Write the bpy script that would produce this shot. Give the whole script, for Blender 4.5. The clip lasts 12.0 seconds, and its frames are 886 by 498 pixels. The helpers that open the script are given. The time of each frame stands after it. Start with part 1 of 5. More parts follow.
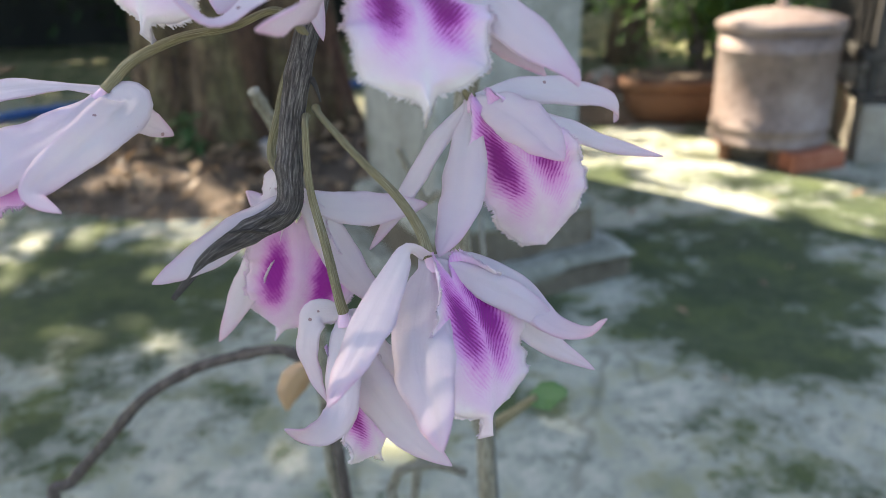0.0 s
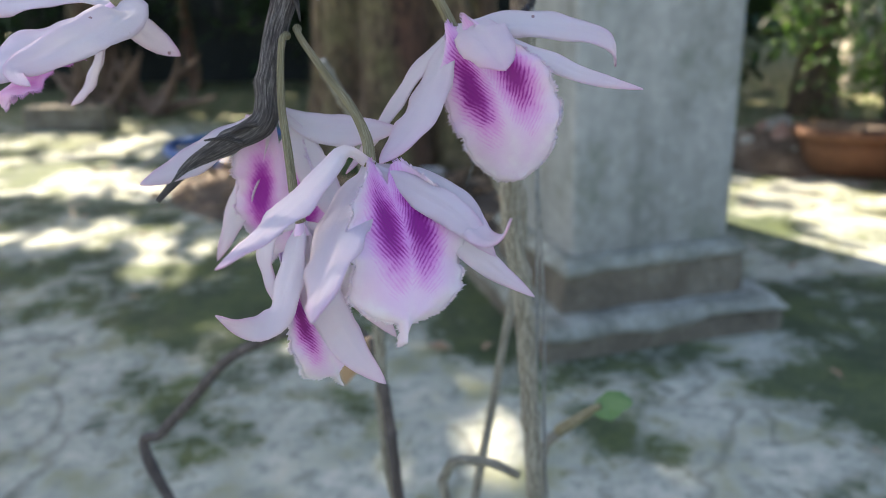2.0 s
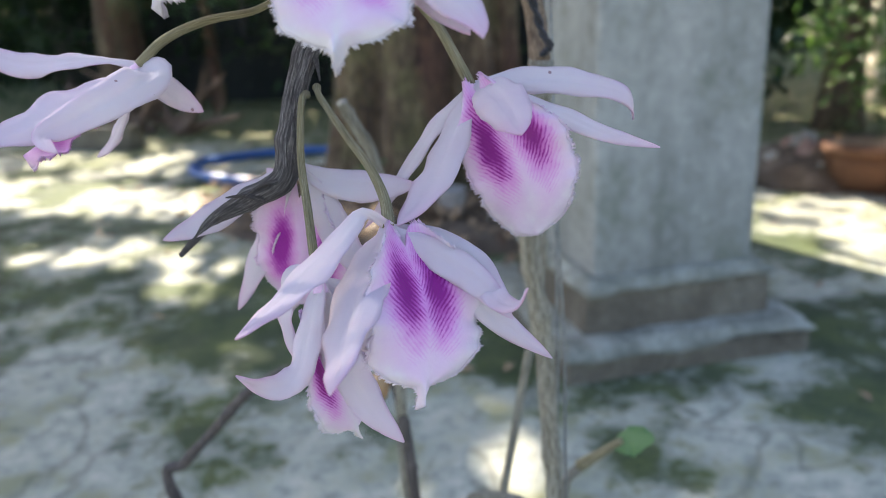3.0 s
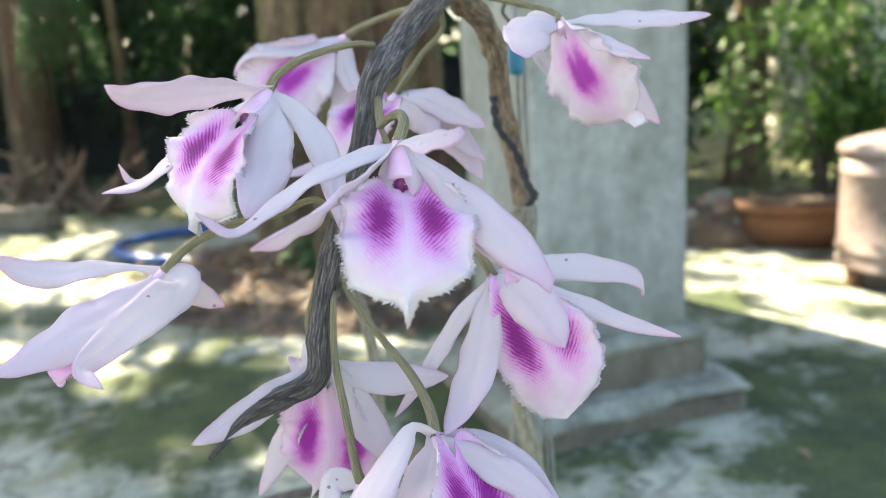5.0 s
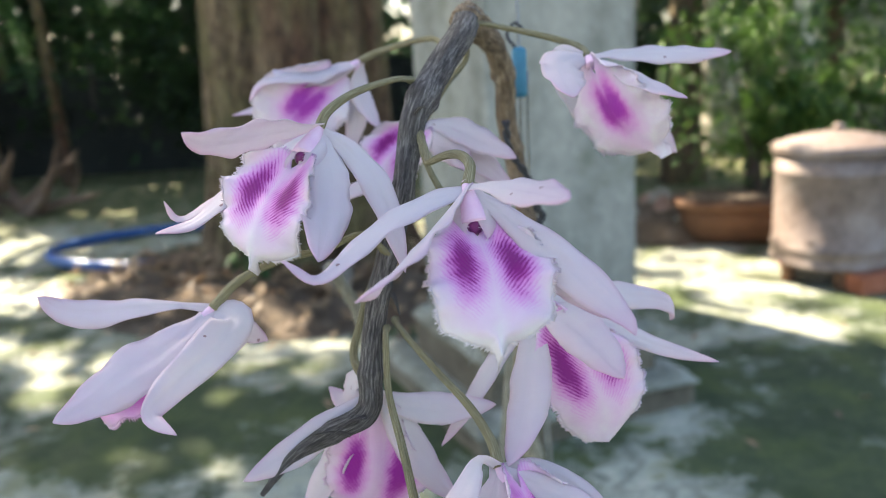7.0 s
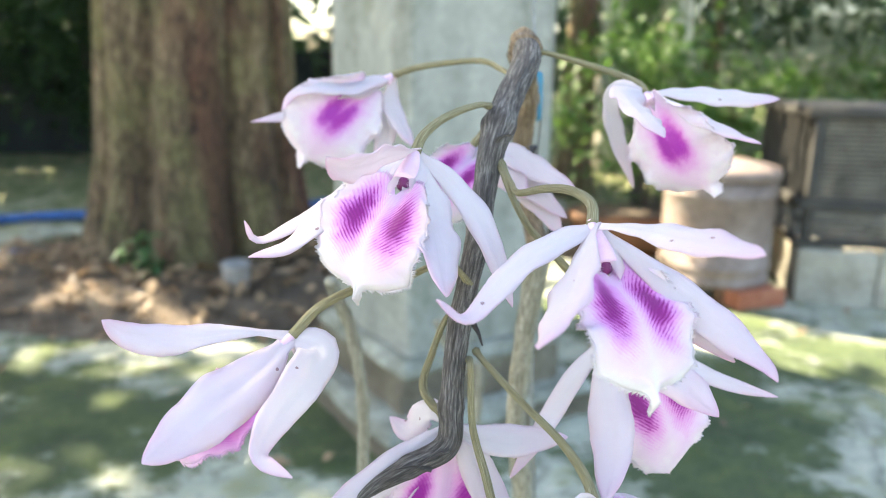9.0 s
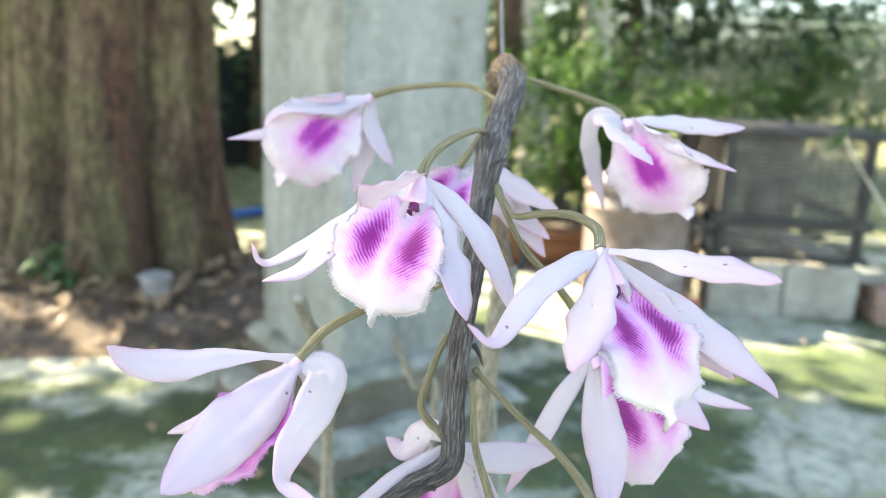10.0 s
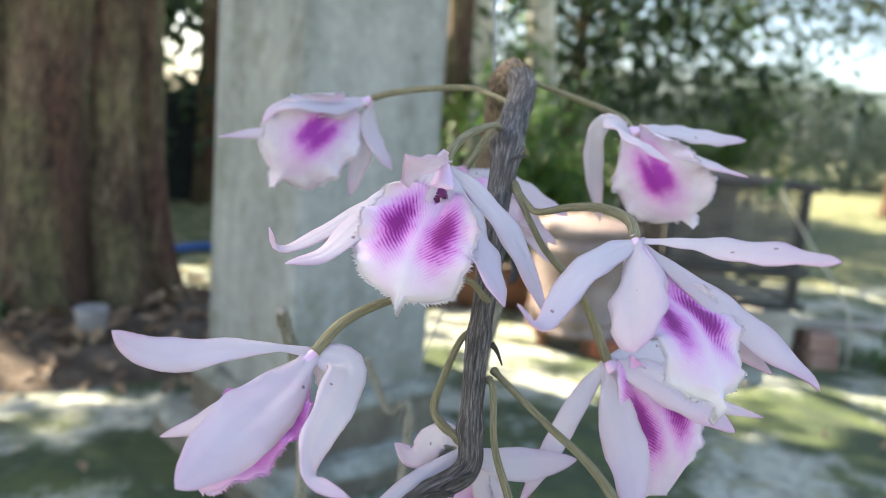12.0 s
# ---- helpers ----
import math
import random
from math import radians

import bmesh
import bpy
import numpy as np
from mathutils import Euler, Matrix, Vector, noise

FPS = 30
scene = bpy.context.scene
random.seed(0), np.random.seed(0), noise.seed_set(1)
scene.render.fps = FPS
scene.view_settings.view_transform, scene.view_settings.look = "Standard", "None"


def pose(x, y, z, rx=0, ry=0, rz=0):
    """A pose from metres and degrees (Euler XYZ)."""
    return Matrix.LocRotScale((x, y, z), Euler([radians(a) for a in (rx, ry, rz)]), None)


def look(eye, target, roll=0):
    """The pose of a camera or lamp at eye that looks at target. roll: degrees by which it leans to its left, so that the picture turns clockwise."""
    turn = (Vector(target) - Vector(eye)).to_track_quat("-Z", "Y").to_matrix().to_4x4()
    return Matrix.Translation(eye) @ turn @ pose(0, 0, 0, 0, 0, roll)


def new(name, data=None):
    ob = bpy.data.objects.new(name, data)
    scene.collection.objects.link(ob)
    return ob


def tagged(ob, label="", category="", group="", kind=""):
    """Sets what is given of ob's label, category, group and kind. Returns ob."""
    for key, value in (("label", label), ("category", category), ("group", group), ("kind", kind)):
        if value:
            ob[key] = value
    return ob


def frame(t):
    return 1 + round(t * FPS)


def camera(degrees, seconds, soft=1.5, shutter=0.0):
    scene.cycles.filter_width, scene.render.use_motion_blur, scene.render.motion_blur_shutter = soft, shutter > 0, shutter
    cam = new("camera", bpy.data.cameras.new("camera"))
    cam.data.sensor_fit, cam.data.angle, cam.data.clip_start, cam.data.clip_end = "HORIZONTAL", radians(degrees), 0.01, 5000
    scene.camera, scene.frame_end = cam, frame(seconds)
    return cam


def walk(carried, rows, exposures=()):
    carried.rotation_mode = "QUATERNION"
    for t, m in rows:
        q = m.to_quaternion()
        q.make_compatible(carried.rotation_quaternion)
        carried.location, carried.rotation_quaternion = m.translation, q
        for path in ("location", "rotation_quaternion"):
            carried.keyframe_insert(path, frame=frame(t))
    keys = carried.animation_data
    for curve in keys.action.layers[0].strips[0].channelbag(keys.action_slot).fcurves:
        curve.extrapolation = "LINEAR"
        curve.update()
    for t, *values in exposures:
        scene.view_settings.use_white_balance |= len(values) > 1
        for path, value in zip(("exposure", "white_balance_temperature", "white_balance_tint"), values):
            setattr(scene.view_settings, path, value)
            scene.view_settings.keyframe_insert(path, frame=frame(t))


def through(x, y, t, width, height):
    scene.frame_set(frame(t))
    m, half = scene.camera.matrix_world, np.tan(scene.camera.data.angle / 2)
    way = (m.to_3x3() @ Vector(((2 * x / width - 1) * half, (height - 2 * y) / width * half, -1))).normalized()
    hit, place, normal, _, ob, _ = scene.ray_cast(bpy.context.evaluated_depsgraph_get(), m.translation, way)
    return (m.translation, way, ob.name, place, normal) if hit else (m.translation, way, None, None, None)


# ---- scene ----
cam = camera(61.6, 12.0, soft=0.6)
cam.data.dof.use_dof = True
cam.data.dof.focus_distance = 0.215
cam.data.dof.aperture_fstop = 11.0
PATH = [
    (0, (0.1755, 0.2403, 0.7371), (-0.0486, 2.7229, -0.2984), -2.2),
    (0.5, (0.1742, 0.2268, 0.7195), (-0.0621, 2.7338, -0.2525), -1.7),
    (1, (0.1863, 0.2174, 0.7155), (-0.1512, 2.7162, -0.2471), -2.3),
    (1.5, (0.2120, 0.2201, 0.7114), (-0.3645, 2.6892, -0.2187), -2.8),
    (2, (0.2376, 0.2403, 0.6993), (-0.5670, 2.6703, -0.1633), -1.9),
    (2.5, (0.2403, 0.2403, 0.7060), (-0.6264, 2.6649, -0.1093), -2.7),
    (2.7, (0.2403, 0.2417, 0.7087), (-0.6521, 2.6582, -0.1026), -2.8),
    (4.3, (0.2147, 0.2457, 0.7398), (-0.5103, 2.7621, 0.0810), -1.5),
    (4.5, (0.2133, 0.2362, 0.7479), (-0.4847, 2.7729, 0.1390), -2.1),
    (5, (0.2079, 0.2389, 0.7573), (-0.4307, 2.7891, 0.1417), -3.8),
    (5.5, (0.2066, 0.2349, 0.7614), (-0.3861, 2.7986, 0.1552), -3.7),
    (6, (0.2011, 0.2336, 0.7641), (-0.3470, 2.8067, 0.1552), -3.8),
    (6.5, (0.1890, 0.2282, 0.7722), (-0.3132, 2.8080, 0.1552), -3.8),
    (7, (0.1742, 0.2295, 0.7722), (-0.2497, 2.8188, 0.1350), -3.5),
    (7.2, (0.1688, 0.2309, 0.7735), (-0.2201, 2.8269, 0.1404), -3.4),
    (8.8, (0.1148, 0.2295, 0.7790), (0.0621, 2.8499, 0.1296), 0.5),
    (9, (0.1080, 0.2309, 0.7816), (0.1026, 2.8539, 0.1417), 1.0),
    (9.5, (0.0918, 0.2268, 0.7843), (0.2187, 2.8580, 0.1904), 1.9),
    (10, (0.0810, 0.2282, 0.7857), (0.3645, 2.8472, 0.1917), 2.5),
    (10.5, (0.0702, 0.2295, 0.7830), (0.4482, 2.8296, 0.1633), 3.1),
    (11, (0.0675, 0.2295, 0.7803), (0.4982, 2.8215, 0.1607), 3.9),
    (11.5, (0.0607, 0.2322, 0.7695), (0.5238, 2.8418, 0.2525), 4.8),
    (12, (0.0580, 0.2376, 0.7668), (0.5441, 2.8580, 0.3375), 4.5),
]

EXPOSURES = [(0.0, 2.22, 6750, 11), (1.2, 2.21, 6750, 11), (2.0, 2.20, 6500, 13), (2.7, 2.22, 6350, 15), (4.4, 2.75, 6900, 6), (5.1, 2.70, 6900, 6), (5.7, 2.40, 6750, 8), (7.0, 2.36, 6750, 8), (8.8, 3.08, 7000, 4), (10.5, 3.08, 6950, 4), (11.2, 3.00, 6900, 5), (12.0, 2.46, 6650, 9)]
walk(cam, [(t, look(eye, target, roll)) for t, eye, target, roll in PATH], EXPOSURES)

# ---- light ----
SUN_TO = Vector((-0.57, 0.45, 0.69)).normalized()      # towards the sun
sky_world = bpy.data.worlds.new("sky")
scene.world = sky_world
sky_world.use_nodes = True
wn = sky_world.node_tree.nodes
bg = wn["Background"]
sky = wn.new("ShaderNodeTexSky")
sky.sky_type = 'NISHITA'
sky.sun_disc = False
sky.sun_elevation = math.asin(SUN_TO.z)
sky.sun_rotation = math.atan2(SUN_TO.x, SUN_TO.y)
sky.dust_density = 3.0
sky_world.node_tree.links.new(sky.outputs[0], bg.inputs[0])
bg.inputs[1].default_value = 0.095
sun = new("sun", bpy.data.lights.new("sun", 'SUN'))
sun.data.energy = 4.4
sun.data.angle = radians(0.53)
sun.data.color = (1.0, 0.89, 0.72)
sun.matrix_world = look(SUN_TO * 20, (0, 0, 0))


# ---- materials ----
def material(name, rough=0.6, metal=0.0):
    m = bpy.data.materials.new(name)
    m.use_nodes = True
    t = m.node_tree
    p = t.nodes["Principled BSDF"]
    p.inputs["Roughness"].default_value = rough
    p.inputs["Metallic"].default_value = metal
    return m, t, p


def node(t, kind, **values):
    n = t.nodes.new(kind)
    for k, v in values.items():
        n.inputs[k.replace("_", " ")].default_value = v
    return n


def coords(t, kind="Object"):
    return t.nodes.new("ShaderNodeTexCoord").outputs[kind]


def noise_tex(t, scale, detail=6.0, rough=0.6, stretch=None, kind="Object"):
    n = node(t, "ShaderNodeTexNoise", Scale=scale, Detail=detail, Roughness=rough)
    v = coords(t, kind)
    if stretch:
        m = t.nodes.new("ShaderNodeMapping")
        m.inputs["Scale"].default_value = stretch
        t.links.new(v, m.inputs[0])
        v = m.outputs[0]
    t.links.new(v, n.inputs["Vector"])
    return n.outputs["Fac"]


def ramp(t, fac, stops):
    r = t.nodes.new("ShaderNodeValToRGB")
    e = r.color_ramp.elements
    while len(e) < len(stops):
        e.new(0.5)
    for el, (pos, col) in zip(e, stops):
        el.position = pos
        el.color = (*col, 1) if len(col) == 3 else col
    t.links.new(fac, r.inputs[0])
    return r.outputs[0]


def mix(t, fac, a, b, mode='MIX'):
    m = t.nodes.new("ShaderNodeMix")
    m.data_type = 'RGBA'
    m.blend_type = mode
    for sock, v in ((m.inputs[0], fac), (m.inputs[6], a), (m.inputs[7], b)):
        if hasattr(v, "links"):
            t.links.new(v, sock)
        elif isinstance(v, tuple):
            sock.default_value = (*v, 1)
        else:
            sock.default_value = v
    return m.outputs[2]


def bump(t, p, height, strength=0.3, distance=0.01):
    b = t.nodes.new("ShaderNodeBump")
    b.inputs["Strength"].default_value = strength
    b.inputs["Distance"].default_value = distance
    t.links.new(height, b.inputs["Height"])
    t.links.new(b.outputs[0], p.inputs["Normal"])


def maths(t, op, a, b=None, c=None):
    m = t.nodes.new("ShaderNodeMath")
    m.operation = op
    for sock, v in zip(m.inputs, (a, b, c)):
        if v is None:
            continue
        if hasattr(v, "links"):
            t.links.new(v, sock)
        else:
            sock.default_value = v
    return m.outputs[0]


def thin(t, p, amount):
    """Lets light through a leaf or petal: part diffuse, part translucent of the same colour."""
    tr = t.nodes.new("ShaderNodeBsdfTranslucent")
    mx = t.nodes.new("ShaderNodeMixShader")
    mx.inputs[0].default_value = amount
    link = p.inputs["Base Color"].links
    if link:
        t.links.new(link[0].from_socket, tr.inputs[0])
    else:
        tr.inputs[0].default_value = p.inputs["Base Color"].default_value
    out = t.nodes["Material Output"]
    t.links.new(p.outputs[0], mx.inputs[1])
    t.links.new(tr.outputs[0], mx.inputs[2])
    t.links.new(mx.outputs[0], out.inputs[0])


def two_tone(name, scale, stops, rough=0.7, bump_scale=None, bump_strength=0.3, bump_distance=0.005, stretch=None, metal=0.0):
    m, t, p = material(name, rough, metal)
    big = noise_tex(t, scale, stretch=stretch)
    fine = noise_tex(t, scale * 9, 4.0, stretch=stretch)
    both = maths(t, 'ADD', maths(t, 'MULTIPLY', big, 0.7), maths(t, 'MULTIPLY', fine, 0.3))
    t.links.new(ramp(t, both, stops), p.inputs["Base Color"])
    bump(t, p, noise_tex(t, bump_scale or scale * 8, 6.0, stretch=stretch), bump_strength, bump_distance)
    return m


def petal_material():
    m, t, p = material("petal", 0.55)
    uv = t.nodes.new("ShaderNodeUVMap")
    sep = t.nodes.new("ShaderNodeSeparateXYZ")
    t.links.new(uv.outputs[0], sep.inputs[0])
    blush = noise_tex(t, 60, 4.0)
    tipness = maths(t, 'MULTIPLY', maths(t, 'POWER', sep.outputs[1], 3.0), 0.45)
    edge = maths(t, 'MULTIPLY', maths(t, 'POWER', maths(t, 'ABSOLUTE', sep.outputs[0]), 3.0), 0.25)
    fac = maths(t, 'ADD', maths(t, 'ADD', tipness, edge), maths(t, 'MULTIPLY', blush, 0.5))
    base = ramp(t, fac, [(0.24, (0.79, 0.765, 0.775)), (0.54, (0.78, 0.70, 0.74)), (0.95, (0.74, 0.50, 0.64))])
    fibre = node(t, "ShaderNodeTexNoise", Scale=1.0, Detail=5.0, Roughness=0.65)
    cmb = t.nodes.new("ShaderNodeCombineXYZ")
    t.links.new(maths(t, 'MULTIPLY', sep.outputs[0], 9.0), cmb.inputs[0])
    t.links.new(maths(t, 'MULTIPLY', sep.outputs[1], 3.0), cmb.inputs[1])
    t.links.new(maths(t, 'MULTIPLY', blush, 2.0), cmb.inputs[2])
    t.links.new(cmb.outputs[0], fibre.inputs["Vector"])
    veins = maths(t, 'ADD', maths(t, 'MULTIPLY', fibre.outputs["Fac"], 0.15), maths(t, 'MULTIPLY', noise_tex(t, 420, 4.0), 0.10))
    col = mix(t, veins, base, (0.72, 0.52, 0.74))
    # a few brown flecks
    vor = node(t, "ShaderNodeTexVoronoi", Scale=170.0)
    t.links.new(coords(t), vor.inputs["Vector"])
    dot = maths(t, 'LESS_THAN', vor.outputs["Distance"], 0.10)
    rare = maths(t, 'GREATER_THAN', noise_tex(t, 75, 1.0), 0.60)
    col = mix(t, maths(t, 'MULTIPLY', maths(t, 'MULTIPLY', dot, rare), 0.75), col, (0.28, 0.14, 0.16))
    t.links.new(col, p.inputs["Base Color"])
    bump(t, p, maths(t, 'ADD', maths(t, 'MULTIPLY', fibre.outputs["Fac"], 0.8), noise_tex(t, 500, 5.0, 0.7)), 0.30, 0.0007)
    p.inputs["Specular IOR Level"].default_value = 0.3
    thin(t, p, 0.48)
    return m


def lip_material(name, spread, deep, pale_lo=(0.74, 0.66, 0.715), pale_hi=(0.79, 0.745, 0.77), veined=1.0, split=0.42, heart=0.35):
    """Pale lip with purple blotches at the throat and dark slanting veins."""
    m, t, p = material(name, 0.5)
    uv = t.nodes.new("ShaderNodeUVMap")
    sep = t.nodes.new("ShaderNodeSeparateXYZ")
    t.links.new(uv.outputs[0], sep.inputs[0])
    u, v = sep.outputs[0], sep.outputs[1]
    au = maths(t, 'ABSOLUTE', u)
    du = maths(t, 'MULTIPLY', maths(t, 'SUBTRACT', au, split), 2.7)
    dv = maths(t, 'MULTIPLY', maths(t, 'SUBTRACT', v, heart), 3.1)
    rr = maths(t, 'SQRT', maths(t, 'ADD', maths(t, 'MULTIPLY', du, du), maths(t, 'MULTIPLY', dv, dv)))
    cloud = maths(t, 'MULTIPLY', maths(t, 'SUBTRACT', noise_tex(t, 200, 5.0, 0.65), 0.5), 0.6)
    # veins slant from the margin down to the midline
    slant = maths(t, 'ADD', v, maths(t, 'MULTIPLY', au, 0.42))
    wave = maths(t, 'ADD', maths(t, 'MULTIPLY', slant, 175.0), maths(t, 'MULTIPLY', noise_tex(t, 230, 3.0, 0.6), 7.0))
    streak = maths(t, 'ADD', maths(t, 'MULTIPLY', maths(t, 'SINE', wave), 0.5), 0.5)
    broken = ramp(t, noise_tex(t, 480, 3.0), [(0.34, (0.35, 0.35, 0.35)), (0.60, (1, 1, 1))])
    vein = maths(t, 'MULTIPLY', ramp(t, streak, [(0.35, (0, 0, 0)), (0.85, (1, 1, 1))]), broken)
    # veins carry the colour further out than the skin between them
    rr = maths(t, 'DIVIDE', maths(t, 'ADD', rr, cloud), spread)
    rv = maths(t, 'SUBTRACT', rr, maths(t, 'MULTIPLY', vein, 0.16 * veined))
    pale = ramp(t, noise_tex(t, 140, 5.0), [(0.35, pale_lo), (0.65, pale_hi)])
    col = mix(t, ramp(t, maths(t, 'MULTIPLY', rr, 0.5), [(0.30, (1, 1, 1)), (0.84, (0, 0, 0))]), pale, (0.79, 0.50, 0.76))
    band = maths(t, 'MULTIPLY', ramp(t, au, [(0.08, (1, 1, 1)), (0.26, (0, 0, 0))]), ramp(t, v, [(0.20, (0.75, 0.75, 0.75)), (0.70, (0, 0, 0))]))
    lines = maths(t, 'ADD', maths(t, 'MULTIPLY', maths(t, 'SINE', maths(t, 'MULTIPLY', u, 85.0)), 0.18 * veined), 0.55)
    col = mix(t, maths(t, 'MULTIPLY', band, lines), col, (0.74, 0.40, 0.74))
    col = mix(t, ramp(t, rv, [(0.34, (0.95, 0.95, 0.95)), (1.04, (0, 0, 0))]), col, (0.66, 0.12, 0.60))
    core = ramp(t, maths(t, 'SUBTRACT', rr, maths(t, 'MULTIPLY', maths(t, 'SUBTRACT', vein, 0.5), 0.27 * veined)), [(0.30, (1, 1, 1)), (0.68, (0, 0, 0))])
    col = mix(t, core, col, deep)
    t.links.new(col, p.inputs["Base Color"])
    near = ramp(t, rr, [(0.3, (1, 1, 1)), (1.1, (0, 0, 0))])
    bump(t, p, maths(t, 'ADD', maths(t, 'MULTIPLY', maths(t, 'MULTIPLY', streak, near), 0.6 * veined), maths(t, 'MULTIPLY', noise_tex(t, 900, 4.0), 0.7)), 0.35, 0.0006)
    p.inputs["Sheen Weight"].default_value = 0.05
    thin(t, p, 0.25)
    return m


def cane_material(name, dark, mid, light, strength=1.0):
    """Dry cane skin: long wrinkles along the stem, from the UV's turn and run."""
    m, t, p = material(name, 0.85)
    uv = t.nodes.new("ShaderNodeUVMap")
    sep = t.nodes.new("ShaderNodeSeparateXYZ")
    t.links.new(uv.outputs[0], sep.inputs[0])
    turn = maths(t, 'MULTIPLY', sep.outputs[0], 2 * math.pi)

    def along(round_scale, run_scale, detail):
        c = t.nodes.new("ShaderNodeCombineXYZ")
        t.links.new(maths(t, 'MULTIPLY', maths(t, 'COSINE', turn), round_scale), c.inputs[0])
        t.links.new(maths(t, 'MULTIPLY', maths(t, 'SINE', turn), round_scale), c.inputs[1])
        t.links.new(maths(t, 'MULTIPLY', sep.outputs[1], run_scale), c.inputs[2])
        n = node(t, "ShaderNodeTexNoise", Scale=1.0, Detail=detail, Roughness=0.62)
        t.links.new(c.outputs[0], n.inputs["Vector"])
        return n.outputs["Fac"]
    wrinkle = along(5.5, 120, 6.0)
    fibre = along(16, 330, 5.0)
    stain = along(1.3, 75, 5.0)
    both = maths(t, 'ADD', maths(t, 'MULTIPLY', wrinkle, 0.6), maths(t, 'MULTIPLY', fibre, 0.4))
    col = ramp(t, both, [(0.37, dark), (0.50, mid), (0.62, light)])
    col = mix(t, ramp(t, stain, [(0.50, (0, 0, 0)), (0.66, (0.65, 0.65, 0.65))]), col, dark)
    t.links.new(col, p.inputs["Base Color"])
    bump(t, p, both, strength, 0.0022)
    return m


def bark_material(name, dark, mid, light, scale, stretch, strength=0.8, distance=0.01):
    m, t, p = material(name, 0.9)
    big = noise_tex(t, scale, 8.0, 0.65, stretch=stretch)
    fine = noise_tex(t, scale * 6, 6.0, 0.7, stretch=stretch)
    both = maths(t, 'ADD', maths(t, 'MULTIPLY', big, 0.6), maths(t, 'MULTIPLY', fine, 0.4))
    t.links.new(ramp(t, both, [(0.35, dark), (0.5, mid), (0.66, light)]), p.inputs["Base Color"])
    bump(t, p, both, strength, distance)
    return m


def ground_material():
    m, t, p = material("mossy_concrete", 0.9)
    patch = noise_tex(t, 2.1, 6.0, 0.62)
    fine = noise_tex(t, 26, 8.0, 0.7)
    grit = noise_tex(t, 240, 4.0, 0.7)
    algae = noise_tex(t, 6.5, 7.0, 0.7)
    crete = ramp(t, maths(t, 'ADD', maths(t, 'MULTIPLY', fine, 0.75), maths(t, 'MULTIPLY', grit, 0.25)),
                 [(0.34, (0.14, 0.155, 0.12)), (0.47, (0.33, 0.345, 0.28)), (0.60, (0.52, 0.505, 0.41))])
    crete = mix(t, ramp(t, algae, [(0.50, (0, 0, 0)), (0.62, (0.75, 0.75, 0.75))]), crete, (0.19, 0.20, 0.085))
    moss = ramp(t, maths(t, 'ADD', maths(t, 'MULTIPLY', grit, 0.5), maths(t, 'MULTIPLY', algae, 0.5)), [(0.36, (0.011, 0.023, 0.007)), (0.50, (0.038, 0.060, 0.016)), (0.62, (0.10, 0.125, 0.034))])
    sepm = t.nodes.new("ShaderNodeSeparateXYZ")
    t.links.new(coords(t), sepm.inputs[0])
    damp = maths(t, 'MULTIPLY', maths(t, 'SUBTRACT', sepm.outputs[1], 1.75), 1.9)
    damp = maths(t, 'MULTIPLY', maths(t, 'POWER', 2.718, maths(t, 'MULTIPLY', maths(t, 'MULTIPLY', damp, damp), -1.0)), 0.06)
    mask = maths(t, 'ADD', maths(t, 'MULTIPLY', patch, 0.75), maths(t, 'MULTIPLY', fine, 0.25))
    worn = ramp(t, sepm.outputs[1], [(0.90, (0.052, 0.052, 0.052)), (1.0, (0.0, 0.0, 0.0))])
    shy = maths(t, 'MULTIPLY', sepm.outputs[1], 0.62)
    t.links.new(shy, worn.node.inputs[0])
    mask = maths(t, 'SUBTRACT', maths(t, 'ADD', maths(t, 'SUBTRACT', mask, 0.030), damp), worn)
    col = mix(t, ramp(t, mask, [(0.462, (0, 0, 0)), (0.522, (0.95, 0.95, 0.95))]), crete, moss)
    tuft = maths(t, 'ADD', maths(t, 'MULTIPLY', noise_tex(t, 4.3, 9.0, 0.72), 0.8), maths(t, 'MULTIPLY', grit, 0.2))
    col = mix(t, ramp(t, tuft, [(0.545, (0, 0, 0)), (0.585, (0.85, 0.85, 0.85))]), col, moss)
    crack = node(t, "ShaderNodeTexVoronoi", Scale=1.7)
    crack.feature = 'DISTANCE_TO_EDGE'
    warp = t.nodes.new("ShaderNodeVectorMath")
    warp.operation = 'ADD'
    wn2 = node(t, "ShaderNodeTexNoise", Scale=5.0, Detail=5.0)
    t.links.new(coords(t), warp.inputs[0])
    sc = t.nodes.new("ShaderNodeVectorMath")
    sc.operation = 'SCALE'
    sc.inputs["Scale"].default_value = 0.35
    t.links.new(wn2.outputs["Color"], sc.inputs[0])
    t.links.new(sc.outputs[0], warp.inputs[1])
    t.links.new(warp.outputs[0], crack.inputs["Vector"])
    sepg = t.nodes.new("ShaderNodeSeparateXYZ")
    t.links.new(coords(t), sepg.inputs[0])
    out = maths(t, 'ADD', sepg.outputs[1], maths(t, 'MULTIPLY', maths(t, 'SUBTRACT', patch, 0.5), 3.0))
    turf = ramp(t, noise_tex(t, 9.0, 8.0, 0.7), [(0.35, (0.045, 0.06, 0.018)), (0.5, (0.13, 0.15, 0.05)), (0.62, (0.33, 0.28, 0.18))])
    col = mix(t, ramp(t, maths(t, 'MULTIPLY', out, 0.1), [(0.36, (0, 0, 0)), (0.44, (1, 1, 1))]), col, turf)
    line = ramp(t, crack.outputs["Distance"], [(0.0, (0.45, 0.45, 0.45)), (0.022, (0, 0, 0))])
